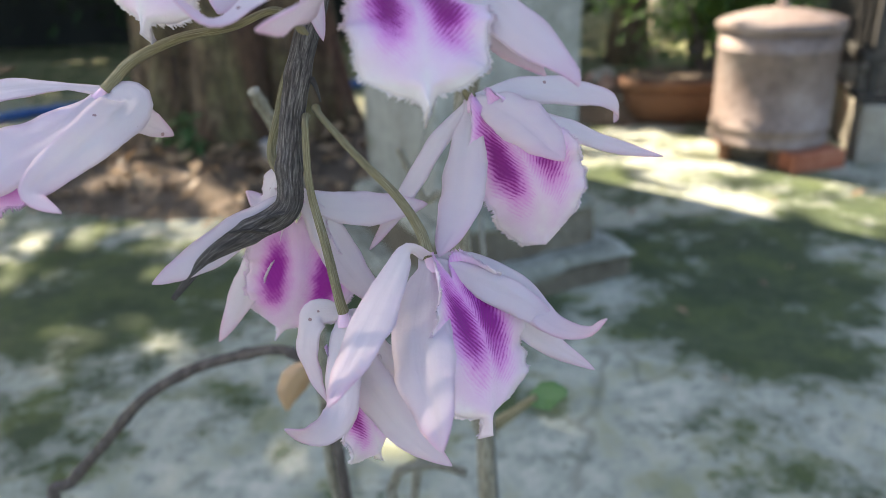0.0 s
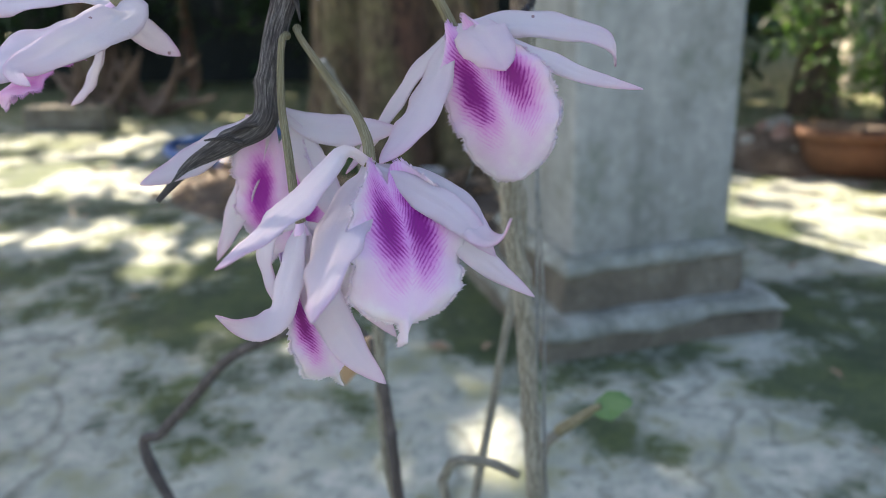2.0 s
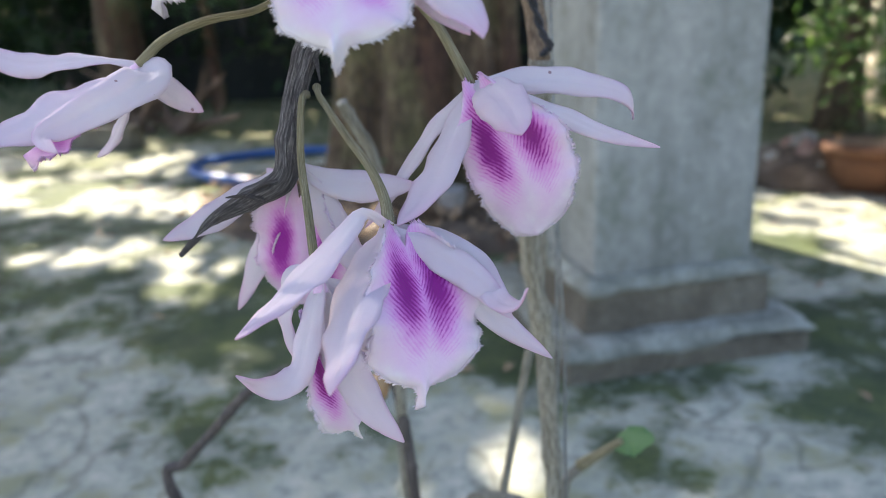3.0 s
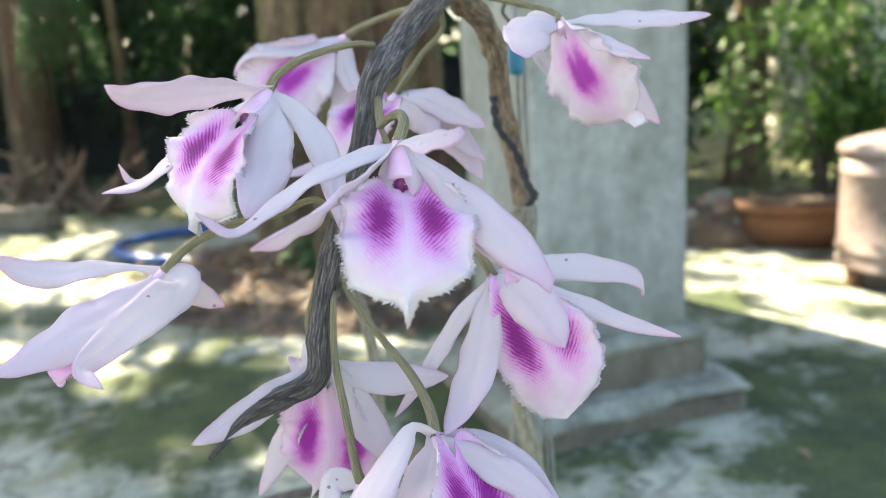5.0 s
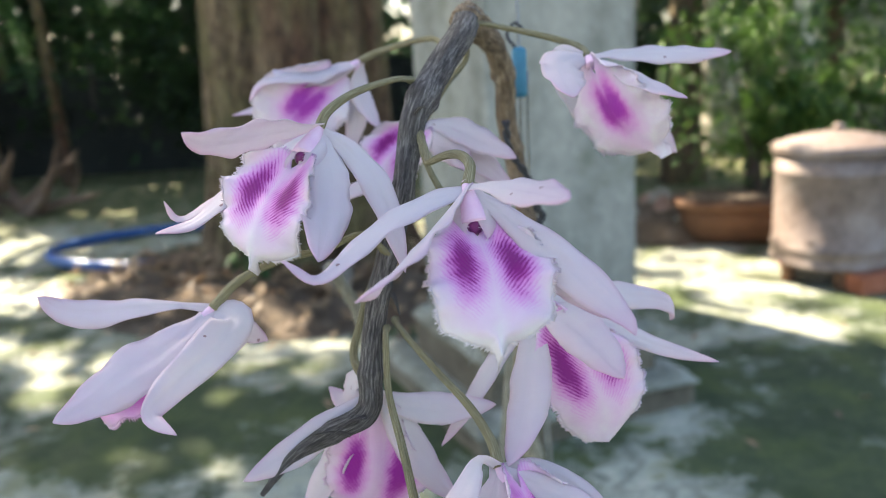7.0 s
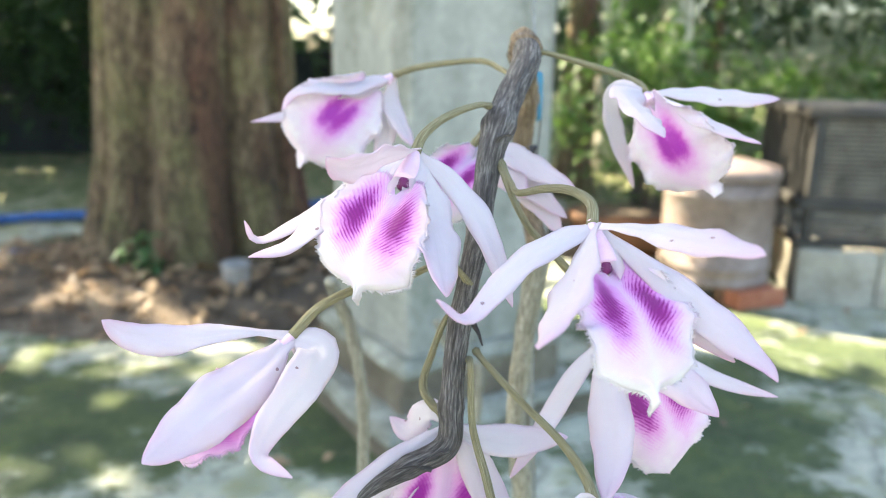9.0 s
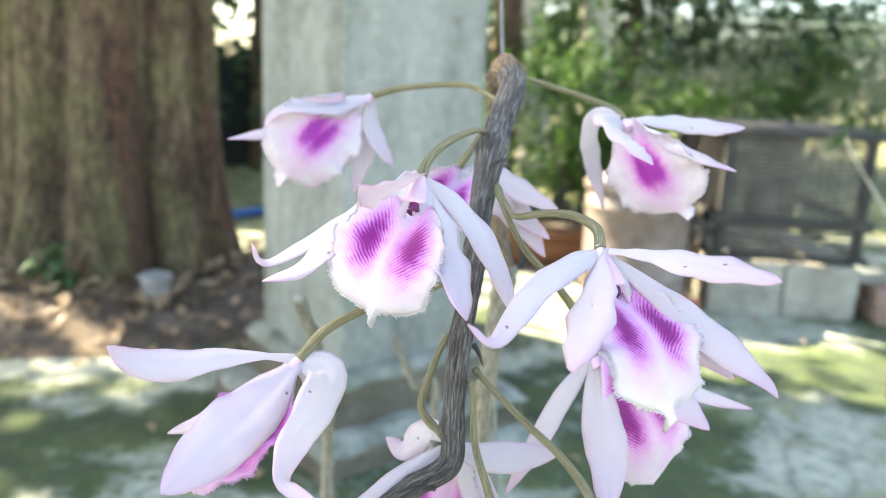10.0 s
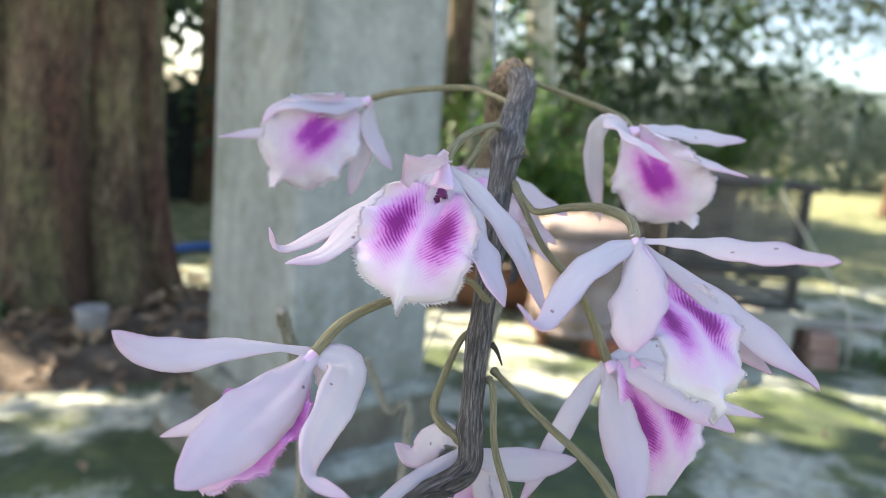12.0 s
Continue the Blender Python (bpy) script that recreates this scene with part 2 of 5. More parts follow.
    col = mix(t, line, col, (0.035, 0.045, 0.025))
    t.links.new(col, p.inputs["Base Color"])
    bump(t, p, maths(t, 'ADD', fine, maths(t, 'MULTIPLY', grit, 0.3)), 0.5, 0.008)
    return m


def leaf_material(name, dark, light, through=0.35):
    m, t, p = material(name, 0.5)
    info = t.nodes.new("ShaderNodeNewGeometry")
    f = maths(t, 'ADD', maths(t, 'MULTIPLY', info.outputs["Random Per Island"], 0.7), maths(t, 'MULTIPLY', noise_tex(t, 14, 3.0), 0.3))
    t.links.new(ramp(t, f, [(0.1, dark), (0.8, light)]), p.inputs["Base Color"])
    thin(t, p, through)
    return m


PETAL = petal_material()
LIP = lip_material("lip", 1.12, (0.27, 0.002, 0.21))
LIP_PALE = lip_material("lip_pale", 1.0, (0.42, 0.03, 0.42), (0.76, 0.62, 0.73), (0.81, 0.74, 0.79), 0.35, 0.12, 0.36)
LIP_BACK = lip_material("lip_back", 2.5, (0.47, 0.06, 0.47), (0.74, 0.58, 0.71), (0.80, 0.72, 0.77), 0.15)
LIP_SHADE = lip_material("lip_shade", 1.05, (0.36, 0.01, 0.34), (0.75, 0.60, 0.73), (0.80, 0.72, 0.785), 0.3, 0.48, 0.42)
LIP_PINK = lip_material("lip_pink", 1.15, (0.28, 0.002, 0.24), (0.75, 0.62, 0.74), (0.80, 0.73, 0.785))
LIP_LOW = lip_material("lip_low", 1.18, (0.28, 0.002, 0.24), (0.75, 0.62, 0.74), (0.80, 0.73, 0.785), 1.0, 0.27, 0.33)
COLUMN = two_tone("column", 120, [(0.3, (0.68, 0.42, 0.62)), (0.7, (0.75, 0.57, 0.69))], 0.5, bump_strength=0.1, bump_distance=0.0005)
STIGMA = two_tone("stigma", 200, [(0.3, (0.10, 0.004, 0.07)), (0.7, (0.20, 0.01, 0.15))], 0.35)
PEDICEL = cane_material("pedicel", (0.10, 0.085, 0.045), (0.20, 0.18, 0.10), (0.34, 0.31, 0.21), 0.4)
CANE = cane_material("cane_bark", (0.024, 0.020, 0.020), (0.100, 0.089, 0.086), (0.29, 0.27, 0.255))
OLD_CANE = cane_material("old_cane_bark", (0.06, 0.038, 0.024), (0.20, 0.14, 0.09), (0.42, 0.33, 0.23))
DRY_CANE = cane_material("dry_cane_skin", (0.09, 0.078, 0.052), (0.24, 0.22, 0.165), (0.46, 0.44, 0.37), 0.7)
TWIG = bark_material("twig_bark", (0.03, 0.024, 0.02), (0.075, 0.062, 0.055), (0.15, 0.13, 0.11), 90, (2.0, 2.0, 0.5), 0.8, 0.001)
def trunk_material():
    m, t, p = material("tree_bark", 0.92)
    big = noise_tex(t, 6.0, 8.0, 0.68, stretch=(1.7, 1.7, 0.5))
    fine = noise_tex(t, 34, 6.0, 0.7, stretch=(1.6, 1.6, 0.55))
    both = maths(t, 'ADD', maths(t, 'MULTIPLY', big, 0.55), maths(t, 'MULTIPLY', fine, 0.45))
    col = ramp(t, both, [(0.36, (0.014, 0.008, 0.005)), (0.48, (0.092, 0.060, 0.035)), (0.60, (0.27, 0.195, 0.115))])
    moss = ramp(t, noise_tex(t, 3.1, 6.0, 0.7), [(0.46, (0, 0, 0)), (0.60, (0.65, 0.65, 0.65))])
    col = mix(t, moss, col, ramp(t, fine, [(0.35, (0.045, 0.042, 0.015)), (0.62, (0.20, 0.18, 0.07))]))
    red = ramp(t, noise_tex(t, 3.2, 4.0, 0.55, stretch=(2.2, 2.2, 0.10)), [(0.50, (0, 0, 0)), (0.60, (0.75, 0.75, 0.75))])
    col = mix(t, red, col, ramp(t, fine, [(0.35, (0.030, 0.012, 0.008)), (0.62, (0.125, 0.052, 0.032))]))
    t.links.new(col, p.inputs["Base Color"])
    bump(t, p, both, 1.0, 0.03)
    return m


TRUNK = trunk_material()
PALE_BARK = bark_material("pale_tree_bark", (0.26, 0.22, 0.16), (0.60, 0.55, 0.44), (0.80, 0.76, 0.65), 4.0, (1.5, 1.5, 0.5), 0.8, 0.02)
def pillar_material():
    m, t, p = material("cast_concrete", 0.88)
    streak = noise_tex(t, 3.2, 8.0, 0.65, stretch=(2.2, 2.2, 0.45))
    fine = noise_tex(t, 30, 6.0, 0.7)
    both = maths(t, 'ADD', maths(t, 'MULTIPLY', streak, 0.62), maths(t, 'MULTIPLY', fine, 0.38))
    col = ramp(t, both, [(0.34, (0.14, 0.14, 0.12)), (0.48, (0.265, 0.268, 0.24)), (0.62, (0.385, 0.38, 0.345))])
    col = mix(t, ramp(t, noise_tex(t, 5.5, 6.0, 0.7), [(0.54, (0, 0, 0)), (0.66, (0.6, 0.6, 0.6))]), col, (0.15, 0.165, 0.115))
    lime = ramp(t, noise_tex(t, 55, 4.0, 0.6), [(0.64, (0, 0, 0)), (0.70, (0.55, 0.55, 0.55))])
    col = mix(t, lime, col, (0.50, 0.49, 0.45))
    pits = ramp(t, noise_tex(t, 130, 3.0), [(0.28, (0.7, 0.7, 0.7)), (0.34, (0, 0, 0))])
    col = mix(t, pits, col, (0.08, 0.08, 0.07))
    t.links.new(col, p.inputs["Base Color"])
    bump(t, p, both, 0.3, 0.004)
    return m


PILLAR = pillar_material()
CAP = two_tone("rough_mortar", 14.0, [(0.32, (0.11, 0.11, 0.085)), (0.5, (0.26, 0.262, 0.215)), (0.66, (0.43, 0.43, 0.37))], 0.9, 50, 0.9, 0.012)
PLINTH = two_tone("stained_render", 9.0, [(0.3, (0.07, 0.058, 0.040)), (0.5, (0.155, 0.13, 0.092)), (0.68, (0.26, 0.235, 0.175))], 0.9, 50, 0.9, 0.012)
GROUND = ground_material()
SOIL = two_tone("soil_and_litter", 9.0, [(0.3, (0.05, 0.034, 0.024)), (0.5, (0.13, 0.095, 0.066)), (0.7, (0.28, 0.21, 0.155))], 0.95, 60, 1.0, 0.02)
RUST = two_tone("faded_rusty_tin", 5.0, [(0.3, (0.10, 0.065, 0.052)), (0.48, (0.235, 0.175, 0.150)), (0.66, (0.38, 0.31, 0.28))], 0.6, 70, 0.25, 0.003, metal=0.15)
BRICK = two_tone("red_brick", 14.0, [(0.3, (0.20, 0.06, 0.03)), (0.5, (0.38, 0.13, 0.07)), (0.7, (0.50, 0.22, 0.13))], 0.9, 90, 0.6, 0.004)
TERRACOTTA = two_tone("terracotta", 5.0, [(0.3, (0.08, 0.036, 0.018)), (0.55, (0.17, 0.082, 0.042)), (0.72, (0.27, 0.15, 0.085))], 0.85, 60, 0.3, 0.004)
BLUE = two_tone("blue_plastic_pipe", 6.0, [(0.3, (0.02, 0.07, 0.22)), (0.6, (0.03, 0.12, 0.36)), (0.75, (0.25, 0.33, 0.45))], 0.4)
CLIP = two_tone("blue_clip_plastic", 40.0, [(0.3, (0.02, 0.13, 0.22)), (0.7, (0.05, 0.24, 0.36))], 0.35)
WIRE = two_tone("galvanised_wire", 200.0, [(0.3, (0.16, 0.17, 0.17)), (0.7, (0.34, 0.35, 0.35))], 0.45, metal=0.8)
DARK_TIE = two_tone("dark_twisted_tie", 200.0, [(0.3, (0.012, 0.012, 0.015)), (0.7, (0.05, 0.05, 0.06))], 0.6)
SLAT = two_tone("weathered_grey_slat", 12.0, [(0.3, (0.06, 0.052, 0.045)), (0.7, (0.26, 0.235, 0.20))], 0.8)
DARK_SLAT = two_tone("weathered_dark_slat", 12.0, [(0.3, (0.02, 0.018, 0.016)), (0.7, (0.075, 0.068, 0.06))], 0.8)
BLOCK = two_tone("cement_block", 8.0, [(0.3, (0.20, 0.18, 0.14)), (0.5, (0.36, 0.33, 0.27)), (0.7, (0.52, 0.48, 0.40))], 0.9, 60, 0.6, 0.006)
SHADE_NET = two_tone("dark_shade_net", 3.0, [(0.3, (0.008, 0.01, 0.009)), (0.7, (0.03, 0.034, 0.03))], 0.95)
LEAF = leaf_material("green_leaf", (0.02, 0.055, 0.012), (0.13, 0.24, 0.05))
# darker copy of the green leaf, with the background's shade put into its colour
LEAF_SHADED = leaf_material("shaded_leaf", (0.008, 0.02, 0.007), (0.035, 0.07, 0.022))
LEAF_BELT = leaf_material("far_leaf", (0.020, 0.052, 0.030), (0.115, 0.185, 0.105), 0.45)
LEAF_DRY = leaf_material("dry_leaf", (0.10, 0.055, 0.03), (0.42, 0.28, 0.16), 0.15)
LEAF_PALE = leaf_material("pale_green_leaf", (0.05, 0.12, 0.04), (0.11, 0.22, 0.08))
DUSTY_BRICK = two_tone("dusty_brick", 14.0, [(0.3, (0.22, 0.12, 0.09)), (0.5, (0.34, 0.21, 0.16)), (0.7, (0.44, 0.33, 0.27))], 0.9, 90, 0.6, 0.004)
STONE = two_tone("pale_stone", 20.0, [(0.3, (0.20, 0.18, 0.165)), (0.7, (0.44, 0.41, 0.385))], 0.85)


# ---- building helpers ----
def mesh_of(name, bm, mat, smooth=True):
    me = bpy.data.meshes.new(name)
    bmesh.ops.recalc_face_normals(bm, faces=bm.faces[:])
    bm.to_mesh(me)
    bm.free()
    if smooth:
        me.polygons.foreach_set("use_smooth", [True] * len(me.polygons))
    me.materials.append(mat)
    return me


def part(name, bm, mat, parent, label="", smooth=True):
    ob = new(name, mesh_of(name, bm, mat, smooth))
    ob.parent = parent
    if label:
        tagged(ob, label)
    return ob


def thing(name, label, category, group="", kind="", at=(0, 0, 0)):
    ob = new(name)
    ob.location = at
    ob.empty_display_size = 0.02
    return tagged(ob, label, category, group, kind)


def solo(name, bm, mat, label, category="", group="", kind="", smooth=True):
    return tagged(new(name, mesh_of(name, bm, mat, smooth)), label, category, group, kind)


def spline(points, per=8):
    """Catmull-Rom line through the points."""
    p = [Vector(q) for q in points]
    p = [p[0] * 2 - p[1]] + p + [p[-1] * 2 - p[-2]]
    out = []
    for i in range(1, len(p) - 2):
        a, b, c, d = p[i - 1:i + 3]
        for k in range(per):
            s = k / per
            out.append(0.5 * (2 * b + (c - a) * s + (2 * a - 5 * b + 4 * c - d) * s * s + (3 * b - a - 3 * c + d) * s ** 3))
    out.append(p[-2].copy())
    return out


def tube_into(bm, line, radius, segs=10, wobble=0.0, seed=0, ribs=0.0):
    """A capped tube along line; radius is a number or a function of 0..1. The UV holds the turn round it and the metres along it."""
    uvl = bm.loops.layers.uv.verify()
    rings = []
    n = len(line)
    side = None
    run = 0.0
    for i, c in enumerate(line):
        tan = (line[min(i + 1, n - 1)] - line[max(i - 1, 0)]).normalized()
        run += (c - line[i - 1]).length if i else 0.0
        if side is None:
            side = tan.orthogonal().normalized()
        side = (side - tan * side.dot(tan)).normalized()
        up = tan.cross(side)
        r = radius(i / (n - 1)) if callable(radius) else radius
        ring = []
        for k in range(segs):
            a = 2 * math.pi * k / segs
            q = side * math.cos(a) + up * math.sin(a)
            rr = r * (1 + wobble * noise.noise(Vector((c.x * 90 + seed, c.y * 90 + k * 1.7, c.z * 90))))
            if ribs:
                rr *= 1 + ribs * (noise.noise(Vector((math.cos(a) * 3.2 + seed, math.sin(a) * 3.2, run * 60))) + 0.7 * noise.noise(Vector((math.cos(a) * 8 + seed, math.sin(a) * 8, run * 150))))
            ring.append(bm.verts.new(c + q * rr))
        rings.append((ring, run))
    for (a, ra), (b, rb) in zip(rings, rings[1:]):
        for k in range(segs):
            face = bm.faces.new((a[k], a[(k + 1) % segs], b[(k + 1) % segs], b[k]))
            for loop, u, v in zip(face.loops, (k, k + 1, k + 1, k), (ra, ra, rb, rb)):
                loop[uvl].uv = (u / segs, v)
    bm.faces.new(rings[0][0][::-1])
    bm.faces.new(rings[-1][0])
    return bm


def tube(points, radius, segs=10, per=8, wobble=0.0, seed=0, ribs=0.0):
    return tube_into(bmesh.new(), spline(points, per), radius, segs, wobble, seed, ribs)


def box_into(bm, size, m, bevel=0.0, rough=0.0, cuts=0):
    made = bmesh.ops.create_cube(bm, size=1.0)
    verts = made["verts"]
    bmesh.ops.scale(bm, vec=size, verts=verts)
    if bevel:
        edges = list({e for v in verts for e in v.link_edges})
        r = bmesh.ops.bevel(bm, geom=edges, offset=bevel, segments=2, affect='EDGES', profile=0.5)
        verts = list({v for f in r["faces"] for v in f.verts} | {v for v in verts if v.is_valid})
    bmesh.ops.transform(bm, matrix=m, verts=verts)
    return verts


def box(size, m, bevel=0.0):
    bm = bmesh.new()
    box_into(bm, size, m, bevel)
    return bm


def roughen(bm, amount, scale, seed=0.0):
    for v in bm.verts:
        d = noise.noise_vector(v.co * scale + Vector((seed, seed * 1.3, 0)))
        v.co += d * amount


def lathe(profile, segs=32, bm=None):
    """Turned body from (radius, height) pairs."""
    bm = bm or bmesh.new()
    rings = []
    for r, z in profile:
        rings.append([bm.verts.new((r * math.cos(2 * math.pi * k / segs), r * math.sin(2 * math.pi * k / segs), z)) for k in range(segs)])
    for a, b in zip(rings, rings[1:]):
        for k in range(segs):
            bm.faces.new((a[k], a[(k + 1) % segs], b[(k + 1) % segs], b[k]))
    bm.faces.new(rings[0][::-1])
    bm.faces.new(rings[-1])
    return bm


def leaf_into(verts, faces, at, length, width, rng, droop=0.4, up=None):
    """One folded leaf of six corners, appended to plain lists."""
    a = rng.uniform(0, 2 * math.pi)
    el = rng.uniform(-0.9, 0.6)
    d = Vector((math.cos(a) * math.cos(el), math.sin(a) * math.cos(el), math.sin(el)))
    if up is not None:
        d = (d + up).normalized()
    s = d.cross(Vector((rng.uniform(-.5, .5), rng.uniform(-.5, .5), 1))).normalized()
    n = s.cross(d)
    i = len(verts)
    p = Vector(at)
    mid = p + d * length * 0.5
    tip = p + d * length - Vector((0, 0, droop * length * 0.4))
    for q in (p, mid + s * width * 0.5 + n * width * 0.18, tip, mid - s * width * 0.5 + n * width * 0.18, mid):
        verts.append(q[:])
    faces.append((i, i + 4, i + 1))
    faces.append((i + 4, i + 2, i + 1))
    faces.append((i, i + 3, i + 4))
    faces.append((i + 4, i + 3, i + 2))


def data_mesh(name, verts, faces, mat):
    me = bpy.data.meshes.new(name)
    me.from_pydata(verts, [], faces)
    me.materials.append(mat)
    return me


# ---- orchid parts ----
def petal_bm(spine, width, face, cup, peak, rows=34, cols=10):
    bm = bmesh.new()
    uvl = bm.loops.layers.uv.new("UVMap")
    line = spline(spine, 12)
    reach = [0.0]
    for p, q in zip(line, line[1:]):
        reach.append(reach[-1] + (q - p).length)
    face = Vector(face)
    seed = spine[0][0] * 331 + spine[-1][2] * 517 + spine[-1][0] * 77

    def at(s):
        d = min(max(s, 0.0), 1.0) * reach[-1]
        k = 0
        while k < len(line) - 2 and reach[k + 1] < d:
            k += 1
        return line[k].lerp(line[k + 1], (d - reach[k]) / max(1e-9, reach[k + 1] - reach[k]))
    grid = []
    side = None
    for i in range(rows + 1):
        s = i / rows
        c = at(s)
        tan = (at(s + .05) - at(s - .05)).normalized()
        want = tan.cross(face).normalized()
        side = want if side is None else (side * 0.5 + want * 0.5)
        side = (side - tan * side.dot(tan)).normalized()
        nrm = side.cross(tan)
        # narrow claw, broad middle, pointed tip
        q = s ** (math.log(0.5) / math.log(peak))
        w = width * 0.5 * (math.sin(math.pi * q) ** (0.80 if s < peak else 0.72) if 0 < s < 1 else 0.0)
        w = max(w, width * (0.17 * (1 - s) ** 3 + 0.012))
        row = []
        for j in range(cols + 1):
            u = 2 * j / cols - 1
            z = -cup * w * u * u * 1.4 - 0.09 * w * math.exp(-(u * 6) ** 2)
            z += 0.20 * w * noise.noise(Vector((u * 1.1 + seed, s * 3.2, seed))) * (0.25 + abs(u)) + 0.05 * w * noise.noise(Vector((u * 5 + seed, s * 14, seed)))
            z += 0.10 * w * u ** 4 * math.sin(s * 24 + seed * 7 + (2 if u > 0 else 0))
            ww = w * (1 + 0.10 * noise.noise(Vector((seed, s * 6, 3 if u > 0 else 8))) + 0.035 * noise.noise(Vector((seed, s * 30, 3 if u > 0 else 8))))
            row.append((bm.verts.new(c + side * u * ww + nrm * z), u, s))
        grid.append(row)
    for a, b in zip(grid, grid[1:]):
        for j in range(cols):
            quad = (a[j], a[j + 1], b[j + 1], b[j])
            f = bm.faces.new([v for v, _, _ in quad])
            for l, (_, u, s) in zip(f.loops, quad):
                l[uvl].uv = (u, s)
    return bm


def petal(flower, kind, spine, width, face=(0, -1, 0.3), cup=0.13, peak=0.5, label=""):
    ob = part(kind, petal_bm(spine, width * 1.04, face, cup, peak), PETAL, flower, label)
    mod = ob.modifiers.new("thickness", 'SOLIDIFY')
    mod.thickness, mod.offset = 0.00035, 0.0
    return ob


def lip_bm(base, tip, left, right, bow=0.12, wrap=0.5, rows=38, cols=26, hair=0.0013, top=0.30, nib=True, shoulder=0.17):
    """Broad fringed lip: base at the column's foot, tip at its point, left and right across its widest place."""
    bm = bmesh.new()
    uvl = bm.loops.layers.uv.new("UVMap")
    base, tip, left, right = (Vector(v) for v in (base, tip, left, right))
    along = tip - base
    length = along.length
    a = along.normalized()
    side = right - left
    side = (side - a * side.dot(a)).normalized()
    half = (right - left).length / 2
    centre = (left + right) / 2
    shift = (centre - base).dot(side)
    n = side.cross(a)
    if n.y > 0:
        n = -n
    seed = base.x * 913 + base.z * 411

    edge = 0.86 if nib else 0.985

    def at(u, v):
        s = v
        if s < 0.42:
            h = 1 - top * ((0.42 - s) / 0.42) ** 2.2
        elif s < edge:
            h = max(0.02, 1 - ((s - 0.42) / (edge - 0.415)) ** (3.6 if nib else 2.5)) ** 0.5
        else:
            h = 0.17 * max(0.0, 1 - (s - edge) / (1 - edge)) ** 1.5 + 0.008
        h *= half * (1 + 0.03 * math.sin(s * 23 + seed + u) + 0.018 * math.sin(s * 61 + seed * 3 + u))
        # rounded shoulders stand up on both sides of the throat
        rise = shoulder * length * max(0.0, math.sin(math.pi * min(1.0, abs(u)) ** 0.9)) ** 1.1 * (1 - s) ** 3
        lift = wrap * half * u * u * max(0.0, 1 - s / 0.75) ** 1.2
        flare = -0.26 * half * abs(u) ** 3 * s
        ripple = 0.09 * half * abs(u) ** 2 * math.sin(s * 17 + (3 if u > 0 else 0) + seed)
        ripple += 0.035 * half * abs(u) ** 4 * math.sin(s * 47 + (1 if u > 0 else 4) + seed)
        arch = bow * length * math.sin(math.pi * min(1, s * 1.05)) - 0.06 * length * s ** 3
        keel = 0.06 * half * math.exp(-(u * 5) ** 2) * (1 - s) - 0.05 * half * (math.exp(-((abs(u) - 0.22) * 9) ** 2)) * max(0.0, 1 - s * 1.4)
        wob = 0.05 * half * noise.noise(Vector((u * 2 + seed, s * 4, seed)))
        return base + a * (length * s - rise) + side * (shift * math.sin(math.pi * min(1, s)) + u * h) + n * (lift + flare + ripple + arch + keel + wob)
    grid = [[(bm.verts.new(at(2 * j / cols - 1, i / rows)), 2 * j / cols - 1, i / rows) for j in range(cols + 1)] for i in range(rows + 1)]

    def face_of(quad):
        f = bm.faces.new([v for v, _, _ in quad])
        for l, (_, u, s) in zip(f.loops, quad):
            l[uvl].uv = (u, s)
    for p, q in zip(grid, grid[1:]):
        for j in range(cols):
            face_of((p[j], p[j + 1], q[j + 1], q[j]))
    # fringe of fine hairs along the margin
    rng = random.Random(int(seed * 100))
    for sgn in (-1, 1):
        for k in range(190):
            s = 0.04 + 0.96 * (k + rng.uniform(-.4, .4)) / 190
            if s >= 0.995:
                continue
            p0, p1 = at(sgn, s), at(sgn, min(1, s + 0.007))
            out = (p0 - at(sgn * 0.8, s)).normalized()
            out = (out + a * (s - 0.45) * 0.9 + Vector((rng.uniform(-.5, .5), rng.uniform(-.5, .5), rng.uniform(-.5, .5))) * 0.6).normalized()
            t3 = p0 + out * hair * rng.uniform(0.4, 1.25)
            vs = [(bm.verts.new(q), float(sgn), s) for q in (p0, p1, t3)]
            face_of(vs)
    for k in range(70):
        u = rng.choice((-1, 1)) * rng.uniform(0.25, 1.0)
        p0, p1 = at(u, 0.0), at(u + 0.02, 0.0)
        out = (p0 - at(u, 0.08)).normalized() + Vector((rng.uniform(-.5, .5), rng.uniform(-.5, .5), rng.uniform(-.5, .5))) * 0.6
        face_of([(bm.verts.new(q), u, 0.0) for q in (p0, p1, p0 + out.normalized() * hair * rng.uniform(0.4, 1.1))])
    return bm


def lip(flower, base, tip, left, right, mat=None, label="", **kw):
    ob = part("lip", lip_bm(base, tip, left, right, **kw), mat or LIP, flower, label or "fringed pale lip with two purple blotches")
    mod = ob.modifiers.new("thickness", 'SOLIDIFY')
    mod.thickness, mod.offset = 0.0004, 0.0
    return ob


def ball_into(bm, at, r, stretch, segs=12):
    made = bmesh.ops.create_uvsphere(bm, u_segments=segs, v_segments=segs // 2 + 2, radius=r)
    q = Vector(stretch).normalized().to_track_quat('Z', 'Y').to_matrix().to_4x4()
    bmesh.ops.transform(bm, matrix=Matrix.Translation(at) @ q @ Matrix.Diagonal((1, 1, Vector(stretch).length, 1)), verts=made["verts"])


